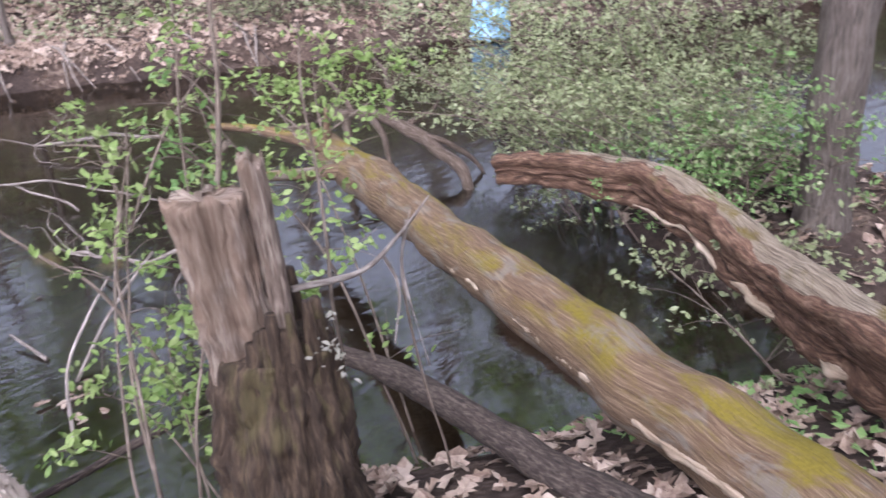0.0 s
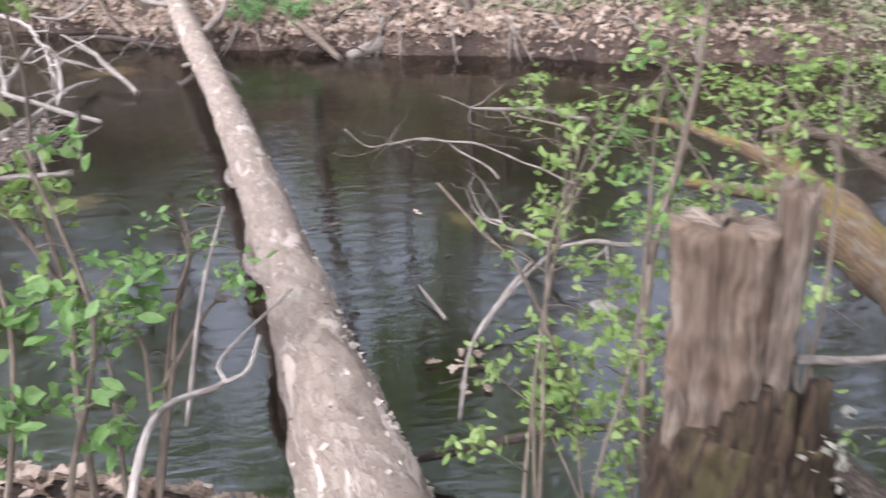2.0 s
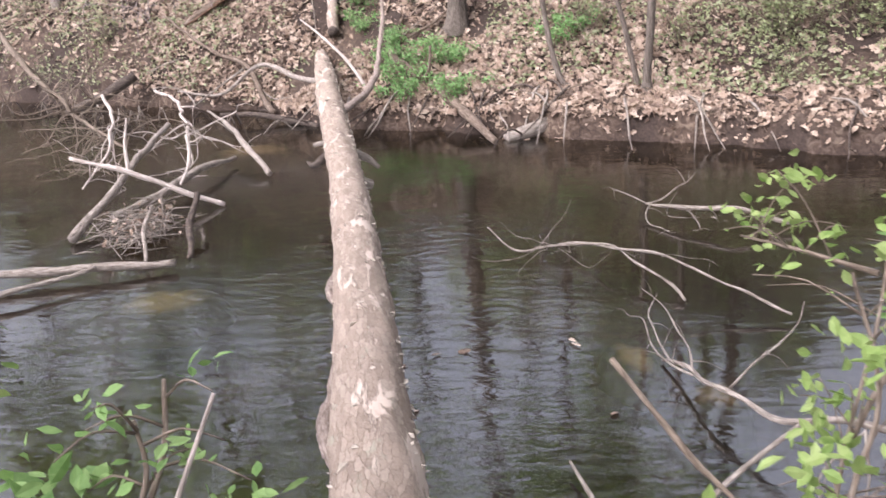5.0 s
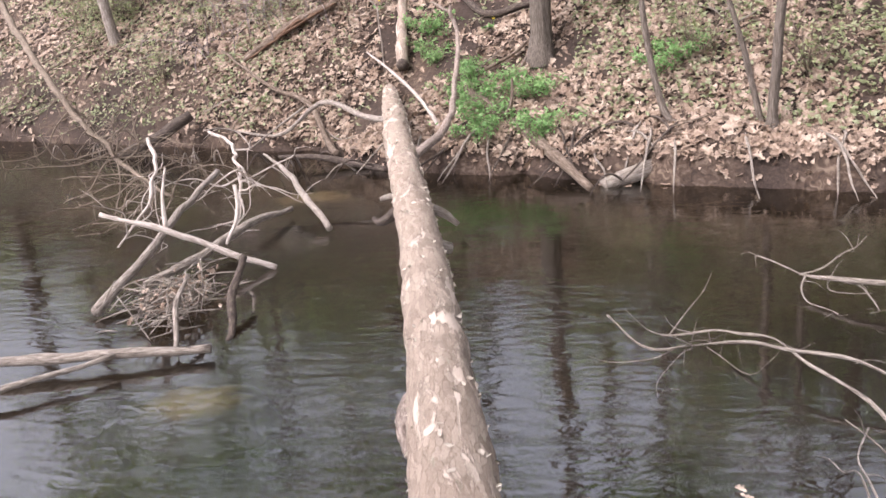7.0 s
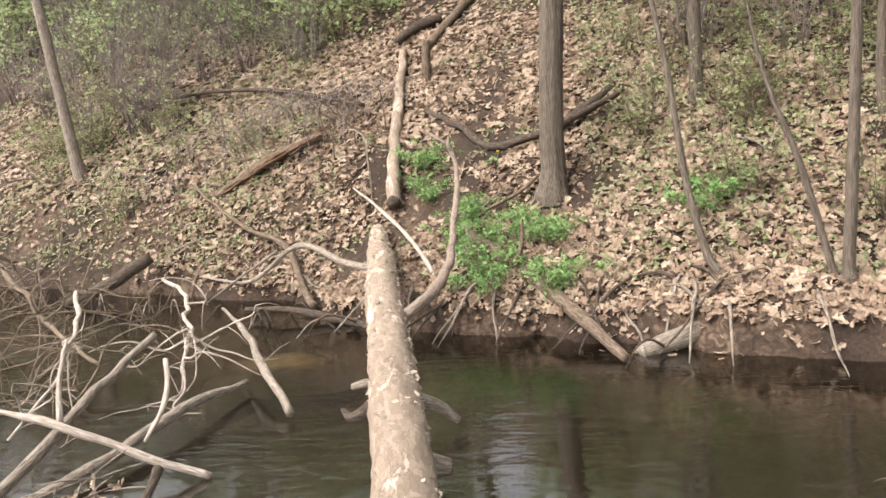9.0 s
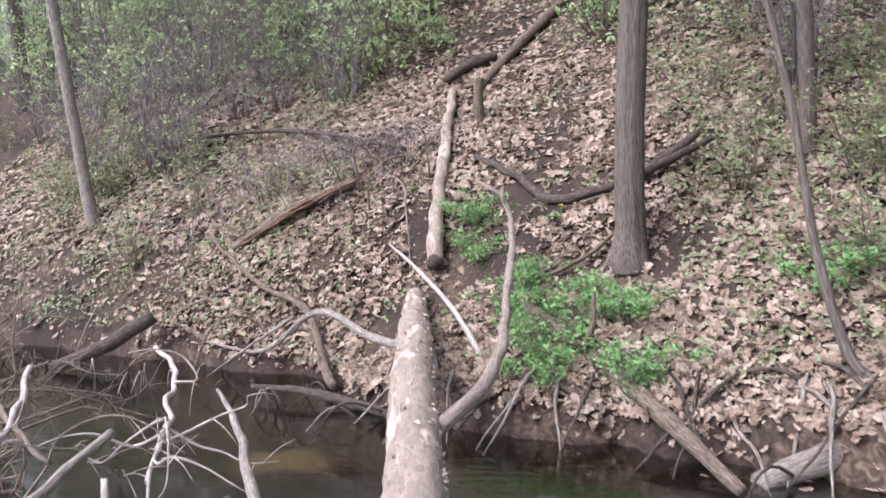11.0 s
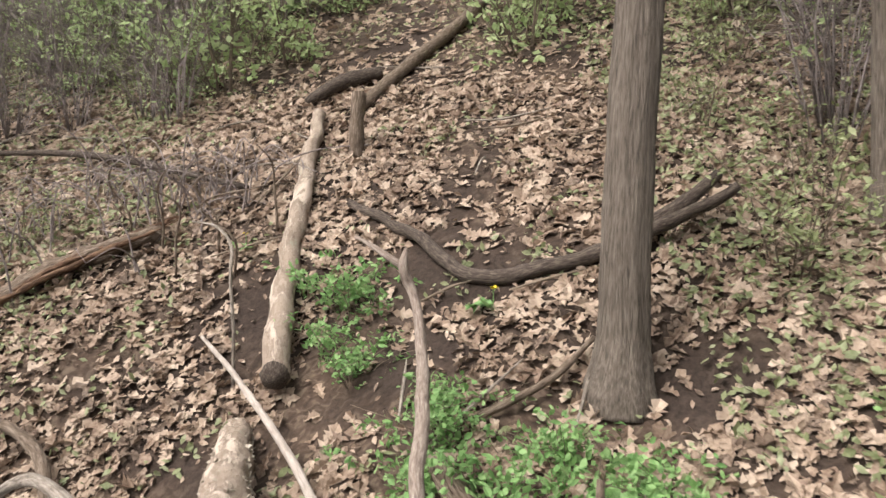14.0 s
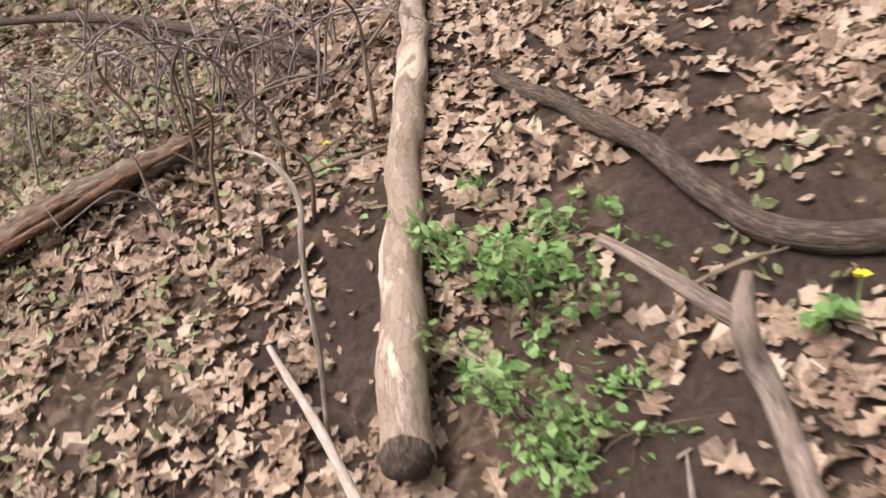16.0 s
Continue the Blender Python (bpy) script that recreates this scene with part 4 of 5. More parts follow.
log("diagonal_log", [on_hill(0.2, 14.95, 0.08), on_hill(0.35, 14.6, 0.14), (0.67, 14.3, 0.5), (1.03, 13.8, 0.34), (1.35, 13.2, 0.17), (1.58, 12.75, 0.04)], [0.05, 0.07, 0.07, 0.06, 0.035], BROWN_WOOD, "brown half-sunk log slanting into the water", "log", 16, 10, 0.012, 8,
    limbs=[([(0.7, 14.2, 0.5), (0.78, 14.15, 0.7), (0.8, 14.2, 0.95)], [0.03, 0.015])])
log("bank_log", [(2.75, 13.3, 0.26), (2.35, 13.2, 0.17), (1.95, 13.05, 0.06), (1.7, 12.95, 0.0)], [0.07, 0.075, 0.08, 0.07], GREY_WOOD, "pale log end jutting from the bank into the stream", "log", 14, 8, 0.015, 8)
log("bank_log", [(-2.2, 14.75, 0.1), (-1.7, 14.55, 0.12), (-1.2, 14.4, 0.06), (-0.7, 14.15, 0.0)], [0.02, 0.032, 0.042, 0.04], DARK_BARK, "dark log lying in the shallows below the bank", "log", 12, 8, 0.01)
log("bank_log", [(-4.9, 15.7, 0.05), (-4.4, 15.85, 0.22), (-3.9, 16.1, 0.5)], [0.05, 0.08, 0.08], DARK_BARK, "dark wet log on the undercut bank", "log", 12, 8, 0.015)
log("pale_stick", [on_hill(0.4, 15.2, 0.05), on_hill(0.75, 15.35, 0.1), on_hill(1.0, 15.55, 0.1)], [0.02, 0.022, 0.015], BROWN_WOOD, "broken brown stick by the tree", "stick", 8, 6, 0.003)
for k in range(46):
    rng = random.Random(300 + k)
    x, s = rng.uniform(-6, 5), rng.uniform(13.3, 18.5)
    y = (s - 0.361 * x) / 0.932
    an, ln = rng.uniform(0, 6.28), rng.uniform(0.25, 0.9)
    p = [on_hill(x + math.cos(an) * ln * u + rng.gauss(0, 0.03), y + math.sin(an) * ln * u, 0.05 + rng.uniform(0, 0.05)) for u in (0, 0.5, 1)]
    log("twig", p, [0.006, 0.011, 0.004], GREY_WOOD if k % 3 else TWIG_BARK, "dry grey twig lying on the leaf litter", "twig", 6, 4, 0.002, group="twigs on the slope")


for k, (x, y) in enumerate([(-1.7, 17.1), (-1.45, 17.3), (-1.25, 17.0), (-1.9, 17.35), (-2.2, 17.5), (-1.05, 17.4)]):
    rng = random.Random(700 + k)
    q = Vector(on_hill(x, y))
    log("upright_twig", [q, q + Vector((rng.gauss(0, 0.05), -0.05, 0.25)), q + Vector((rng.gauss(0, 0.12), -0.1, 0.5)), q + Vector((rng.gauss(0, 0.2), -0.25, 0.62))], [0.012, 0.01, 0.008, 0.004], BROWN_WOOD, "dry upright twig in the leaf litter", "twig", 6, 5, 0.002, wobble=0.02, group="upright twigs on the slope",
        limbs=[([q + Vector((0, -0.05, 0.25)), q + Vector((rng.gauss(0, 0.15), -0.05, 0.4))], [0.006, 0.003])])
def twig_tangle(x, y, count, reach, seed):
    """A loose heap of thin arching dead twigs."""
    rng = random.Random(seed)
    t = Tubes()
    for _ in range(count):
        q = Vector(on_hill(x + rng.gauss(0, reach), y + rng.gauss(0, reach * 0.7), -0.02))
        d = Vector((rng.gauss(0, 1), rng.gauss(-0.3, 0.7), 0)) * rng.uniform(0.1, 0.4)
        h = rng.uniform(0.15, 0.6)
        line = t.add([q, q + d * 0.3 + Vector((0, 0, h * 0.7)), q + d * 0.9 + Vector((0, 0, h)), q + d * 1.7 + Vector((0, 0, h * rng.uniform(0.3, 0.9)))], [0.008, 0.006, 0.003], 5, 4, 0.03, seed=rng.uniform(0, 90))
        for _ in range(2):
            o = rng.choice(line[3:])
            t.add([o, o + Vector((rng.gauss(0, 0.1), rng.gauss(0, 0.1), rng.gauss(0.03, 0.08)))], [0.004, 0.002], 4, 2, 0.01, seed=rng.uniform(0, 90))
    tagged(t.make("twig_tangle", BRUSH_BARK), "tangle of dry grey-brown twigs standing in the litter", "twigs", kind="stuff")


twig_tangle(-1.75, 17.75, 34, 0.3, 1)
twig_tangle(-2.6, 18.1, 30, 0.4, 2)
twig_tangle(-3.8, 17.9, 30, 0.5, 3)
log("bent_twig", [on_hill(-1.05, 16.2, 0.0), (-1.06, 16.2, 1.5), (-1.08, 16.3, 1.72), (-1.2, 16.4, 1.85), (-1.4, 16.55, 1.88)], [0.011, 0.011, 0.009, 0.006], GREY_WOOD, "bare pale twig bent over beside the sawn log", "twig", 8, 8, 0.003, wobble=0.02)
# roots and twigs hanging over the bank's edge
for k in range(60):
    rng = random.Random(900 + k)
    x, s = rng.uniform(-6, 6), 12.95 + rng.uniform(-0.1, 0.25)
    y = (s - 0.361 * x) / 0.932
    d = rng.uniform(0.2, 0.6)
    sx = rng.gauss(0, 0.3)
    p = [on_hill(x, y + 0.35, 0.03), on_hill(x + sx * 0.4, y + 0.12, 0.06), (x + sx, y - 0.15, 0.1 + 0.08 * rng.random()), (x + sx * 1.4, y - 0.2 - d * 0.4, 0.0)]
    log("root", p, [0.012, 0.015, 0.01, 0.004], GREY_WOOD if k % 2 else DARK_BARK, "thin bare root hanging over the bank", "root", 6, 5, 0.003, wobble=0.03, group="roots on the bank")


# ---- debris jam in the stream ----
def jam():
    tag = "sticks of the debris jam"
    log("drift_log", [(-2.6, 9.0, 0.08), (-2.0, 9.15, 0.1), (-1.4, 9.25, 0.09), (-0.85, 9.35, 0.05)], [0.030, 0.035, 0.033, 0.026], GREY_WOOD, "grey driftwood log floating low in the stream", "log", 14, 8, 0.012, 8, wobble=0.025, group=tag)
    log("drift_log", [(-2.5, 8.45, 0.06), (-1.9, 8.8, 0.08), (-1.4, 9.2, 0.1)], [0.018, 0.021, 0.015], GREY_WOOD, "thin grey driftwood pole", "log", 10, 8, 0.006, wobble=0.025, group=tag)
    log("drift_log", [(-1.98, 10.0, 0.05), (-1.95, 10.7, 0.2), (-1.98, 11.5, 0.34), (-1.95, 12.3, 0.5)], [0.041, 0.035, 0.033, 0.026], GREY_WOOD, "pale driftwood trunk rising from the jam", "log", 14, 8, 0.012, 8, wobble=0.025, group=tag)
    log("drift_log", [(-1.85, 10.5, 0.05), (-1.6, 11.1, 0.12), (-1.45, 11.7, 0.14), (-1.3, 12.4, 0.06)], [0.035, 0.039, 0.035, 0.024], GREY_WOOD, "brown-grey sunken log in the jam", "log", 14, 8, 0.012, 8, wobble=0.025, group=tag)
    log("drift_log", [(-2.25, 10.72, 0.56), (-1.8, 10.75, 0.42), (-1.35, 10.82, 0.2), (-0.95, 10.9, 0.02)], [0.015, 0.024, 0.026, 0.024], PALE_WOOD, "bleached white branch lying across the jam", "branch", 12, 8, 0.008, wobble=0.025, group=tag,
        limbs=[([(-1.75, 10.75, 0.4), (-1.8, 10.9, 0.65), (-1.78, 11.0, 0.85)], [0.02, 0.008])])
    log("drift_log", [(-0.75, 11.78, 0.05), (-1.1, 12.3, 0.2), (-1.55, 13.1, 0.3), (-2.0, 13.75, 0.35)], [0.030, 0.033, 0.026, 0.011], GREY_WOOD, "straight grey driftwood branch with a broken end", "branch", 12, 8, 0.008, wobble=0.025, group=tag)
    log("drift_log", [(-1.1, 9.35, 0.05), (-1.2, 9.7, 0.22), (-1.25, 10.0, 0.3)], [0.015, 0.018, 0.018], GREY_WOOD, "short grey driftwood peg", "branch", 10, 6, 0.006, wobble=0.025, group=tag)
    log("drift_log", [(-0.85, 9.6, -0.02), (-0.95, 10.0, 0.12), (-1.05, 10.5, 0.25)], [0.024, 0.030, 0.024], DARK_BARK, "dark sunken branch beside the twigs", "branch", 10, 6, 0.01, wobble=0.025, group=tag)
    log("drift_log", [(-1.45, 11.5, 0.55), (-1.4, 11.35, 0.35), (-1.38, 11.0, 0.2)], [0.018, 0.018, 0.011], PALE_WOOD, "bleached upright stick in the jam", "branch", 10, 6, 0.006, wobble=0.025, group=tag)
    rng = random.Random(8)
    t = Tubes()
    for _ in range(150):
        c = Vector((-1.42 + rng.gauss(0, 0.16), 10.1 + rng.gauss(0, 0.26), 0.04 + abs(rng.gauss(0, 0.09))))
        d = Vector((rng.gauss(0, 1), rng.gauss(0, 1), rng.gauss(0, 0.35))).normalized() * rng.uniform(0.06, 0.22)
        t.add([c - d, c + Vector((0, 0, 0.01)), c + d], [0.003, 0.006, 0.003], 5, 2, seed=rng.uniform(0, 90))
    ob = tagged(t.make("twig_heap", GREY_WOOD), "heap of pale twigs and dead leaves caught in the stream", "twigs", kind="stuff")
    pl = [(-1.42 + rng.gauss(0, 0.12), 10.1 + rng.gauss(0, 0.18), 0.06 + abs(rng.gauss(0, 0.07))) for _ in range(170)]
    tagged(leaves("dead_leaves", pl, [rng.uniform(0.03, 0.08) for _ in pl], LITTER, OAK, 0.6, 0.3, ob, seed=3), kind="stuff")


jam()


def dead_crown(name, trunk, radii, tips, label, mat, seed, side=5, ln=0.7):
    """A fallen bare crown: a limb with crooked twigs."""
    rng = random.Random(seed)
    t = Tubes()
    main = t.add(trunk, radii, 10, 8, 0.05, 0.005, seed=seed)
    for _ in range(tips):
        o = rng.choice(main[len(main) // 4:])
        p, d, pts = o, Vector((rng.gauss(0, 1), rng.gauss(0, 0.8), rng.gauss(-0.1, 0.6))).normalized(), [o]
        for _ in range(4):
            d = (d + Vector((rng.gauss(0, 0.45), rng.gauss(0, 0.45), rng.gauss(-0.1, 0.4)))).normalized()
            p = p + d * ln * rng.uniform(0.2, 0.4)
            p.z = max(p.z, 0.02)
            pts.append(p)
        tw = t.add(pts, [radii[-1] * 0.7, radii[-1] * 0.25], 5, 4, 0.015, seed=rng.uniform(0, 90))
        for _ in range(side):
            o2 = rng.choice(tw)
            d2 = Vector((rng.gauss(0, 1), rng.gauss(0, 1), rng.gauss(0, 0.7))).normalized() * ln * rng.uniform(0.15, 0.4)
            e = o2 + d2
            e.z = max(e.z, 0.02)
            t.add([o2, o2 + d2 * 0.5 + Vector((0, 0, 0.02)), e], [radii[-1] * 0.3, radii[-1] * 0.1], 4, 3, 0.01, seed=rng.uniform(0, 90))
    return tagged(t.make(name, mat), label, "branch")


dead_crown("dead_limb", [(-5.6, 14.9, 2.3), (-4.6, 13.9, 1.5), (-3.9, 13.4, 0.9), (-3.3, 13.0, 0.5), (-2.6, 12.6, 0.2)], [0.045, 0.036, 0.028, 0.014], 36, "bare grey crown of a fallen tree dipping into the stream", TWIG_BARK, 5, 8, 0.9)
dead_crown("dead_limb", [(-3.0, 14.6, 0.5), (-2.5, 14.0, 0.45), (-2.1, 13.2, 0.35), (-1.8, 12.4, 0.2)], [0.02, 0.02, 0.016], 9, "pale crooked branches reaching out from the bank", PALE_WOOD, 6, 4, 0.7)
dead_crown("dead_limb", [(-2.9, 12.9, 0.75), (-2.5, 12.2, 0.62), (-2.35, 11.7, 0.42), (-2.5, 11.3, 0.12)], [0.02, 0.017, 0.01], 7, "bleached crooked limb hanging over the debris jam", PALE_WOOD, 21, 3, 0.6)
dead_crown("sunken_branch", [(3.5, 6.6, 0.3), (2.95, 6.75, 0.25), (2.65, 7.2, 0.15), (2.48, 7.75, 0.03)], [0.016, 0.015, 0.01], 6, "bare branch lying in the shallow water", GREY_WOOD, 7, 3, 0.5)
dead_crown("sunken_branch", [(3.3, 8.2, 0.05), (2.75, 8.55, 0.24), (2.23, 8.71, 0.34), (1.9, 8.72, 0.31), (1.65, 8.8, 0.3), (1.53, 8.95, 0.4)], [0.009, 0.008, 0.007, 0.004], 5, "thin pale crooked branch above the water", GREY_WOOD, 9, 3, 0.4)
dead_crown("sunken_branch", [(3.9, 9.7, 0.05), (3.4, 9.8, 0.15), (2.95, 10.05, 0.12), (2.8, 10.2, 0.1)], [0.02, 0.016, 0.01], 7, "grey driftwood branch in the stream", GREY_WOOD, 10, 3, 0.4)
dead_crown("sunken_branch", [(2.75, 8.5, 0.02), (2.45, 9.0, 0.16), (2.22, 9.3, 0.12), (1.85, 9.4, 0.06)], [0.009, 0.008, 0.005], 4, "pale forked stick standing in the water", GREY_WOOD, 12, 2, 0.35)
log("leaning_stick", [(1.86, 5.46, 1.32), (2.02, 5.33, 1.14), (2.18, 5.2, 0.96), (2.42, 5.0, 0.3)], [0.006, 0.008, 0.009, 0.01], TWIG_BARK, "straight brown stick leaning out over the water", "stick", 8, 6, 0.003)
log("leaning_stick", [(1.88, 5.15, 0.3), (1.95, 5.23, 0.63), (2.1, 5.3, 0.82), (2.25, 5.36, 0.96)], [0.009, 0.008, 0.007, 0.005], PALE_WOOD, "thin pale stick rising from the stream edge", "stick", 8, 6, 0.003)
log("leaning_stick", [(2.08, 6.12, 0.0), (2.39, 6.38, 0.2), (2.75, 6.5, 0.45)], [0.012, 0.012, 0.008], GREY_WOOD, "thin grey stick standing in the water", "stick", 8, 6, 0.003)
log("floating_twig", [(2.0, 6.45, 0.01), (1.95, 6.6, 0.03), (1.88, 6.8, 0.06)], [0.014, 0.012, 0.006], GREY_WOOD, "small pale twig floating on the water", "twig", 7, 5, 0.003)


def mound(name, x, y, rx, ry, top, mat, label, turn=0.0, seed=0):
    verts, faces, m, k = [(x, y, top)], [], 40, 10
    for j in range(1, k + 1):
        for i in range(m):
            an = 2 * math.pi * i / m
            q = j / k * (1 + 0.3 * noise.noise((math.cos(an) * 1.5, math.sin(an) * 1.5, seed)) + 0.2 * noise.noise((math.cos(an) * 4, math.sin(an) * 4, seed)))
            px, py = rx * q * math.cos(an), ry * q * math.sin(an)
            verts.append((x + px * math.cos(turn) - py * math.sin(turn), y + px * math.sin(turn) + py * math.cos(turn), top - 0.2 * (j / k) ** 6 + 0.004 * noise.noise((px * 11, py * 11, seed)) + 0.002 * noise.noise((px * 40, py * 40, seed))))
    for i in range(m):
        faces.append((0, 1 + i, 1 + (i + 1) % m))
        for j in range(k - 1):
            a, b = 1 + j * m + i, 1 + j * m + (i + 1) % m
            faces.append((a, a + m, b + m, b))
    ob = mesh_object(name, verts, faces, mat)
    # 0 to 1 outward; drives the painted depth fade at the rim
    at = ob.data.attributes.new("thin", "FLOAT", "POINT")
    at.data.foreach_set("value", [0.0] + [j / k for j in range(1, k + 1) for _ in range(m)])
    return tagged(ob, label, "sandbar", kind="structure")


mound("sandbar", -0.77, 8.85, 0.5, 0.34, -0.025, SAND, "yellowish sandbar just under the water surface", 0, 1)
mound("sandbar", 2.33, 7.85, 0.17, 0.26, -0.006, TAN_SAND, "small tan sandbar just under the water surface", 0.3, 2)
mound("sandbar", 2.68, 7.45, 0.19, 0.22, -0.006, TAN_SAND, "small tan sandbar just under the water surface", 0.3, 3)
mound("sandbar", -1.5, 13.6, 0.7, 0.5, -0.14, TAN_SAND, "brown sandbar in the shallows below the bank", 0.0, 4)
mound("foam_patch", 2.98, 6.36, 0.17, 0.24, 0.004, PALE_FLUFF, "pale foam and pollen patch on the water", 0.2, 5)
rng = random.Random(77)
pl = [(rng.uniform(0.8, 3.2), rng.uniform(5.3, 8.5), 0.008) for _ in range(12)] + [(2.0 + rng.gauss(0, 0.08), 5.95 + rng.gauss(0, 0.1), 0.02) for _ in range(14)] + [(1.9 + rng.gauss(0, 0.3), 13.0 + rng.gauss(0, 0.15), 0.015) for _ in range(14)]
tagged(leaves("floating_leaves", pl, [rng.uniform(0.05, 0.1) for _ in pl], LITTER, OAK, 0.12, 0.15, seed=14), "dead leaves floating on the dark water", "leaves", kind="stuff")


# ---- the blue sheet on the far bank ----
def blue_sheet():
    bm = bmesh.new()
    bmesh.ops.create_grid(bm, x_segments=26, y_segments=30, size=0.5)
    for v in bm.verts:
        x, y = v.co.x, v.co.y
        v.co = Vector((x * 0.5 * (1 - 0.25 * y), 0.18 - 0.3 * (x * x * 2) + 0.09 * noise.noise((x * 5, y * 4, 2)) + 0.12 * y, (y + 0.5) * 0.7 + 0.05 * noise.noise((x * 7, y * 7, 9))))
    me = bpy.data.meshes.new("plastic_sheet")
    bm.to_mesh(me)
    bm.free()
    me.materials.append(BLUE)
    me.polygons.foreach_set("use_smooth", [True] * len(me.polygons))
    ob = new("plastic_sheet", me)
    ob.matrix_world = pose(8.75, 10.42, 0.02, 0, 0, 150)
    so = ob.modifiers.new("thick", "SOLIDIFY")
    so.thickness = 0.01
    tagged(ob, "crumpled pale blue plastic sheet caught on the far bank", "plastic sheet")


blue_sheet()


# ---- shrubs and herbs on the slope ----
def prototype(kind, seed):
    rng = random.Random(seed)
    stems = []
    h = {"brush": 1.3, "green": 0.9, "herb": 0.28, "olive": 0.7, "tall": 3.4}[kind]
    for _ in range({"brush": 16, "green": 9, "herb": 12, "olive": 10, "tall": 9}[kind]):
        a, r = rng.uniform(0, 6.28), rng.uniform(0.02, 0.3)
        t = rng.uniform(0.3, 1.0) * h
        stems.append([(math.cos(a) * r * 0.4, math.sin(a) * r * 0.4, -0.04), (math.cos(a) * r, math.sin(a) * r, t * 0.5), (math.cos(a) * r * 2 + rng.gauss(0, 0.1), math.sin(a) * r * 2 + rng.gauss(0, 0.1), t)])
    if kind == "brush":
        return shrub("brush", stems, 0.007, PALE_LEAF, 0.05, 110, "bare grey-brown brushwood with few buds", 0.1, 8, 0.4, KITE, 0.2, seed, "brush", "brushwood on the slope", BRUSH_BARK, seg=3, n=2)
    if kind == "green":
        return shrub("shrub", stems, 0.007, PALE_LEAF, 0.065, 520, "light green leafy shrub on the slope", 0.14, 6, 0.35, KITE, 0.15, seed, "shrub", "green shrubs on the slope", seg=3, n=2)
    if kind == "olive":
        return shrub("bramble", stems, 0.006, OLIVE, 0.05, 460, "olive-green low bramble on the slope", 0.14, 6, 0.35, KITE, 0.1, seed, "bramble", "olive brambles on the slope", seg=3, n=2)
    if kind == "tall":
        return shrub("young_tree", stems, 0.014, PALE_LEAF, 0.1, 560, "tall thin young tree with sparse pale green leaves", 0.3, 9, 0.9, KITE, 0.15, seed, "young tree", "young trees along the crest", BRUSH_BARK, seg=4, n=3)
    return shrub("herb", stems, 0.004, HERB, 0.055, 420, "clump of bright green herbs in the leaf litter", 0.06, 4, 0.12, OVAL, 0.2, seed, "herb", "green herbs on the bank")


def plant(kind, places, seed, size=(0.8, 1.2)):
    rng = random.Random(seed)
    protos = [prototype(kind, seed + i) for i in range(3)]
    for i, (x, y) in enumerate(places):
        k = rng.uniform(*size)
        m = Matrix.Translation((x, y, ground_z(x, y))) @ Matrix.Rotation(rng.uniform(0, 6.28), 4, "Z")
        if i < 3:
            protos[i].scale = (k, k, k)
            protos[i].matrix_basis = m @ Matrix.Diagonal((k, k, k, 1))
        else:
            copy_thing(protos[i % 3], m)


def patch(count, x0, x1, s0, s1, seed):
    rng = random.Random(seed)
    out = []
    while len(out) < count:
        x, s = rng.uniform(x0, x1), rng.uniform(s0, s1)
        y = (s - 0.361 * x) / 0.932
        if not (-0.9 < x - 0.12 * (y - 16) < 1.0 and s < 22):
            out.append((x, y))
    return out


plant("brush", patch(46, -9, -2.4, 17.6, 22, 1) + patch(24, -20, -5, 17, 27, 11) + patch(22, 2.6, 8, 16.6, 21, 2) + patch(8, -9, -4.6, 15.8, 17.6, 48) + patch(10, 6, 11, 13.2, 16, 6), 401, (0.9, 1.5))
plant("green", [(-2.8, 20.6), (-2.2, 20.3), (-1.6, 20.8), (1.0, 19.6), (0.9, 20.4), (1.3, 20.2), (2.1, 20.8), (1.6, 21.5), (-4.2, 21.5)] + patch(24, -11, -1, 19.0, 22.5, 3) + patch(16, 1, 8, 18.5, 21, 33) + patch(70, -24, -5, 18, 30, 12), 421, (1.0, 2.0))
plant("olive", patch(7, -7, -2.6, 14.2, 16.2, 49) + patch(24, 2.3, 8, 13.7, 16, 50) + patch(5, -8, -4.2, 15.6, 17.6, 44) + patch(34, -10, -2.0, 17.8, 23, 4) + patch(60, -24, -6, 15.5, 29, 13) + patch(60, 2.0, 9, 15.0, 24, 5) + patch(16, 5.5, 11, 13.0, 16, 7) + patch(34, 4.5, 14, 13.3, 16, 47) + patch(40, 7, 17, 12.95, 14.6, 51), 441, (0.7, 1.4))
plant("tall", patch(70, -24, -5.5, 18.5, 26, 41) + patch(30, -6, -1.2, 20, 27, 42) + patch(26, 1, 9, 20, 27, 43), 481, (0.8, 1.5))
plant("herb", [(0.3, 14.6), (0.15, 14.9), (0.45, 14.75), (0.95, 14.75), (0.75, 14.9), (1.1, 14.6), (0.55, 14.4), (0.35, 14.15), (0.45, 13.95), (0.7, 14.05), (0.2, 15.3), (-0.36, 16.38), (-0.33, 16.12), (-0.3, 15.92), (-0.42, 16.5), (1.25, 13.85), (1.1, 13.75), (2.45, 14.3), (2.6, 14.5), (0.25, 15.1)], 461, (0.6, 1.0))


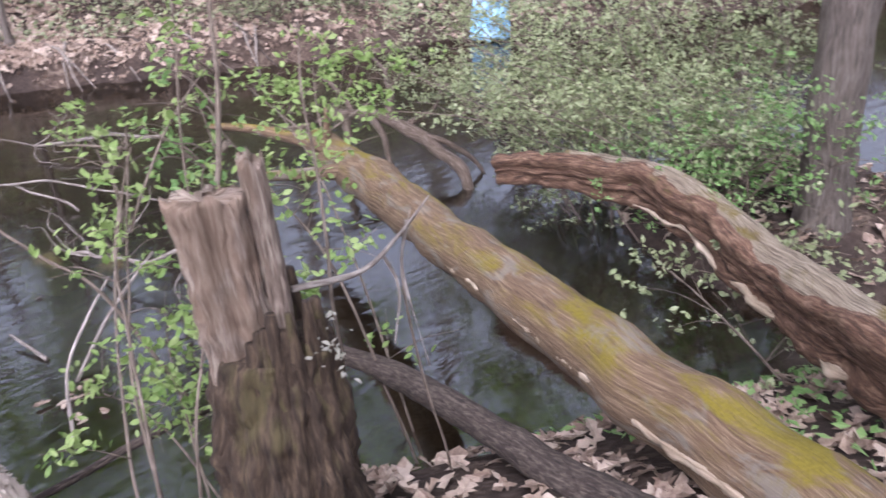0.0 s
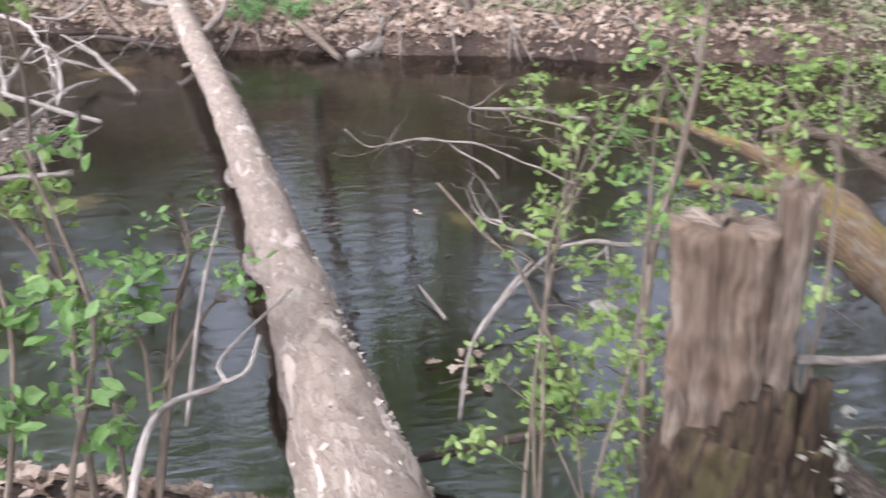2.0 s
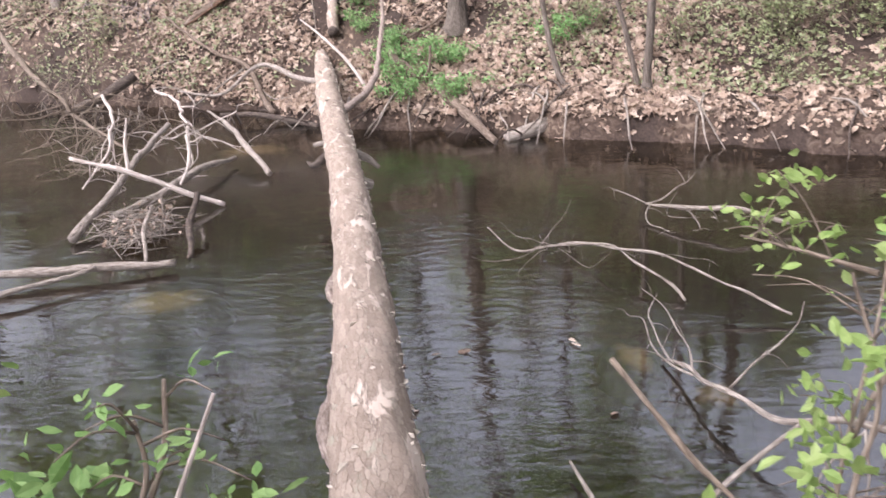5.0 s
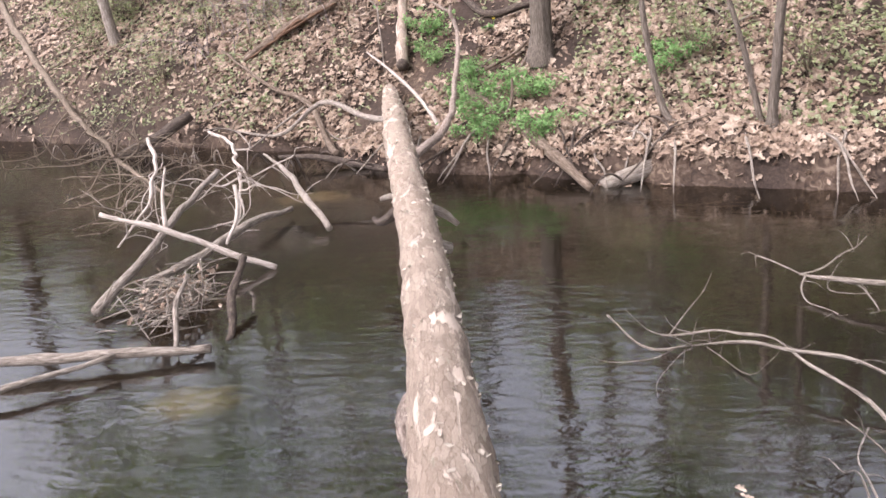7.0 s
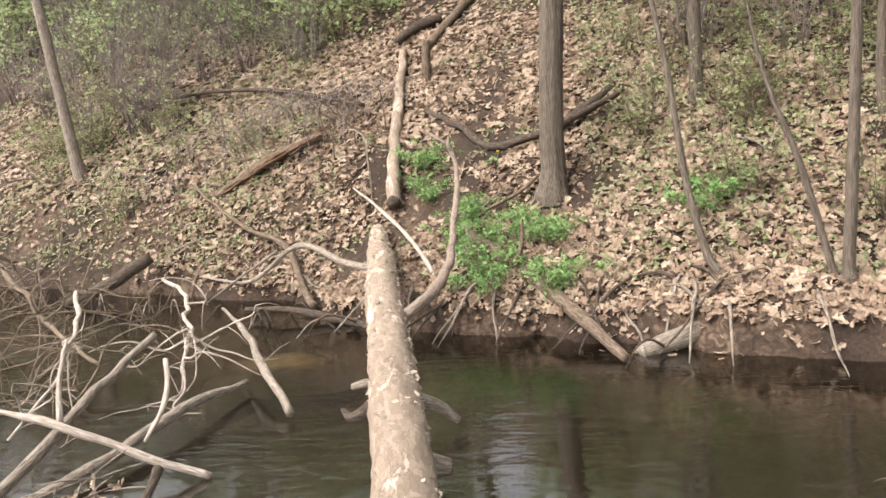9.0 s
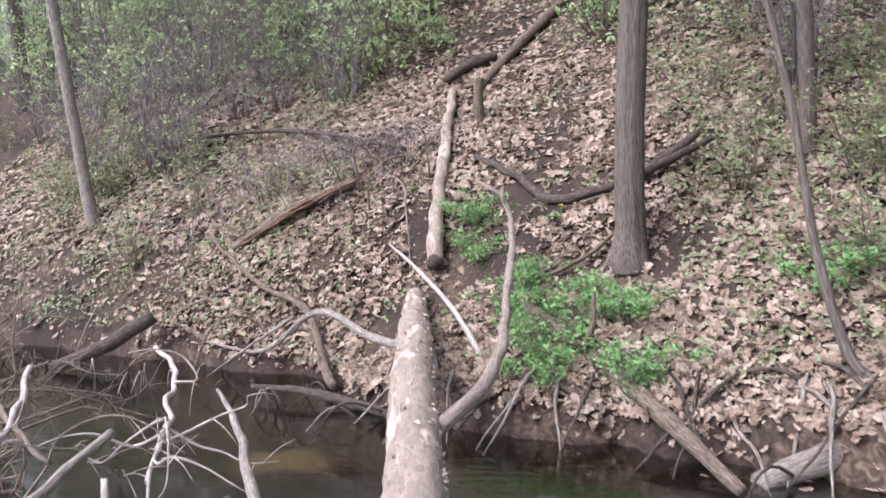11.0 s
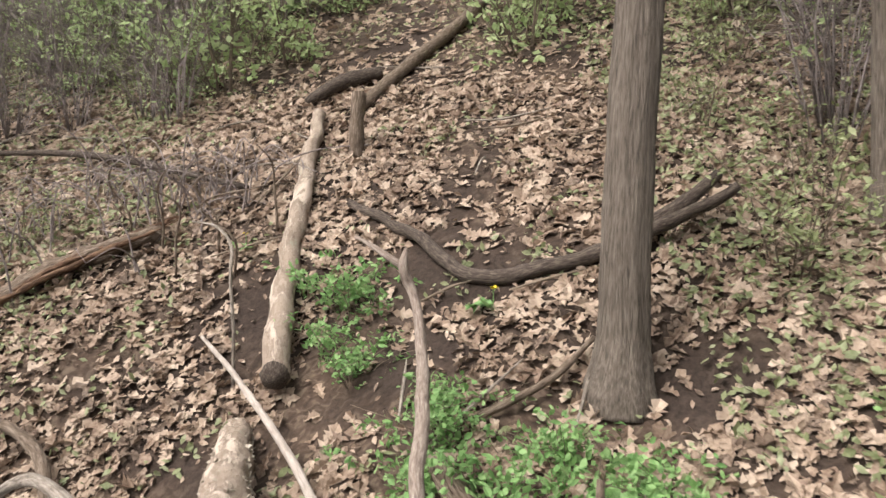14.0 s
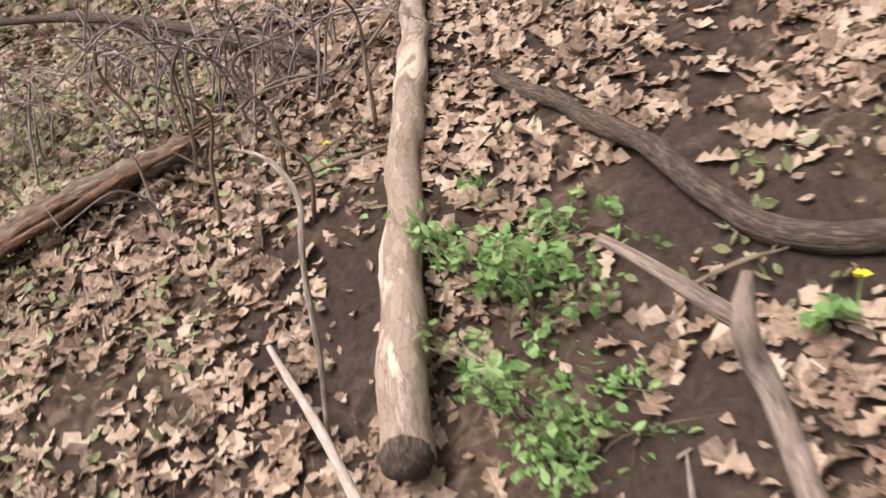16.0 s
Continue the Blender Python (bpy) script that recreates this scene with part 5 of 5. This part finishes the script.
# ---- leaf litter and ground cover ----
def scatter(count, x0, x1, s0, s1, seed, bare=(), keep=None, lift=0.012, sparse=0.82):
    rng = np.random.default_rng(seed)
    out = []
    for x, s in zip(rng.uniform(x0, x1, count), rng.uniform(s0, s1, count)):
        y = (s - 0.361 * x) / 0.932
        z = ground_z(x, y)
        if z < 0.03 or any(((x - a) / c) ** 2 + ((y - b) / d) ** 2 < 1 and rng.random() < sparse for a, b, c, d in bare):
            continue
        if keep and noise.noise((x * 0.8, y * 0.8, keep)) + 0.35 * noise.noise((x * 3, y * 3, keep)) < rng.uniform(-0.36, 0.3):
            continue
        out.append((x, y, z + lift + rng.uniform(0, 0.02)))
    return out


BARE = [(-0.05, 16.6, 0.3, 0.22), (0.15, 16.3, 0.3, 0.16), (0.0, 15.72, 0.3, 0.22), (0.5, 16.2, 0.3, 0.14), (-0.35, 15.84, 0.16, 0.14), (0.6, 15.24, 0.22, 0.16), (1.28, 15.2, 0.3, 0.2), (-1.1, 15.5, 0.3, 0.3), (-0.7, 15.6, 0.3, 0.35), (-1.0, 16.65, 0.25, 0.16), (-0.15, 15.85, 0.32, 0.4), (0.25, 16.55, 0.55, 0.3), (-0.95, 16.6, 0.2, 0.25), (0.75, 16.2, 0.4, 0.2), (0.1, 15.3, 0.25, 0.5), (-1.15, 15.6, 0.3, 0.3), (0.4, 17.6, 0.25, 0.9), (-0.45, 15.95, 0.22, 0.35), (-1.0, 16.5, 0.14, 0.3), (-1.95, 16.4, 0.3, 0.14), (0.61, 15.31, 0.2, 0.14), (-1.16, 16.95, 0.3, 0.18), (-1.7, 15.2, 0.25, 0.14), (1.6, 15.3, 0.25, 0.2)]
rng = np.random.default_rng(50)
slope = (-0.2, -0.5, 0.85)
a = scatter(15000, -4, 4, 13.0, 18.0, 51, BARE)
b = scatter(9000, -9, 9, 13.0, 21.0, 52, BARE) + scatter(9000, -10, -2.5, 14.5, 21.5, 68) + scatter(3000, 8, 16, 12.9, 16, 67)
c = scatter(6000, -11, 11, 18, 30, 53)
tagged(leaves("leaf_litter", a, rng.uniform(0.055, 0.15, len(a)), LITTER, OAK, 0.36, 0.32, flat_to=slope, seed=1), "thick litter of tan dry oak leaves on the slope", "leaf litter", kind="stuff")
tagged(leaves("leaf_litter", b + c, rng.uniform(0.08, 0.17, len(b) + len(c)), LITTER, OAK, 0.28, 0.22, flat_to=slope, seed=2), "scattered tan dry leaves on the hillside", "leaf litter", kind="stuff")
a2 = scatter(16000, -4.5, 4.5, 12.9, 18.5, 61, BARE, sparse=0.5)
tagged(leaves("leaf_scraps", a2, rng.uniform(0.03, 0.07, len(a2)), LITTER, OVAL, 0.4, 0.3, flat_to=slope, seed=6), "small broken leaf scraps and husks on the slope", "leaf litter", kind="stuff")
a3 = scatter(3200, -8, 8, 12.7, 13.6, 62, lift=0.0)
tagged(leaves("leaf_litter", a3, rng.uniform(0.06, 0.13, len(a3)), LITTER, OAK, 0.5, 0.3, flat_to=slope, seed=7), "damp leaves gathered along the bank's edge", "leaf litter", kind="stuff")
d = scatter(5200, -2.5, 7.5, 0.5, 5.1, 54) + scatter(5200, -9, 14, -5, 5.0, 64) + scatter(900, 5, 8.4, 5.5, 8, 65)
tagged(leaves("leaf_litter", d, rng.uniform(0.08, 0.16, len(d)), LITTER, OAK, 0.3, 0.25, flat_to=(0.1, 0.3, 0.9), seed=3), "dry brown leaves covering the near bank", "leaf litter", kind="stuff")
e = scatter(27000, -10, -1.6, 13.2, 22, 55, keep=2.0, lift=0.05) + scatter(40000, 1.5, 13, 13.4, 22, 56, keep=4.0, lift=0.05) + scatter(14000, 7, 17, 12.9, 15, 66, keep=6.0, lift=0.05) + scatter(9000, -6, 6, 18.5, 24, 58, keep=5.0, lift=0.06)
tagged(leaves("ground_cover", e, rng.uniform(0.035, 0.085, len(e)), COVER, KITE, 0.5, 0.1, flat_to=slope, seed=4), "patchy olive-green ground cover among dead leaves", "ground cover", kind="stuff")
h = scatter(5200, -3.5, 2.2, 13.6, 18.0, 69, keep=9.0, lift=0.03)
h = [p for p in h if noise.noise((p[0] * 2.2, p[1] * 2.2, 21.0)) > 0.12]
tagged(leaves("ground_cover", h, rng.uniform(0.03, 0.075, len(h)), COVER, OVAL, 0.5, 0.12, flat_to=slope, seed=8), "small green seedlings among the dead leaves", "ground cover", kind="stuff")
g = scatter(2500, 3.6, 7.5, 2.2, 5.0, 57, lift=0.06)
tagged(leaves("ground_cover", g, rng.uniform(0.03, 0.07, len(g)), GREEN, KITE, 0.5, 0.1, seed=5), "small green seedlings on the near bank", "ground cover", kind="stuff")


# ---- dandelions ----
def dandelion(x, y):
    rng = random.Random(int(x * 100))
    t = Tubes()
    z = ground_z(x, y)
    t.add([(x, y, z - 0.02), (x + 0.01, y, z + 0.07), (x + 0.01, y - 0.01, z + 0.13)], [0.004, 0.003], 5, 3)
    ob = t.make("dandelion", HERB)
    pl = [(x + 0.01 + rng.gauss(0, 0.008), y - 0.01 + rng.gauss(0, 0.008), z + 0.135 + rng.uniform(0, 0.008)) for _ in range(30)]
    leaves("flower_head", pl, [0.03] * 30, YELLOW, KITE, 0.4, 0.1, ob, seed=2)
    lf = [(x + rng.gauss(0, 0.05), y + rng.gauss(0, 0.05), z + 0.04) for _ in range(9)]
    leaves("leaves", lf, [0.12] * 9, HERB, OAK, 0.4, 0.2, ob, seed=3)
    tagged(ob, "yellow dandelion flower in the leaf litter", "dandelion")


dandelion(0.49, 15.97)
dandelion(-1.25, 17.25)
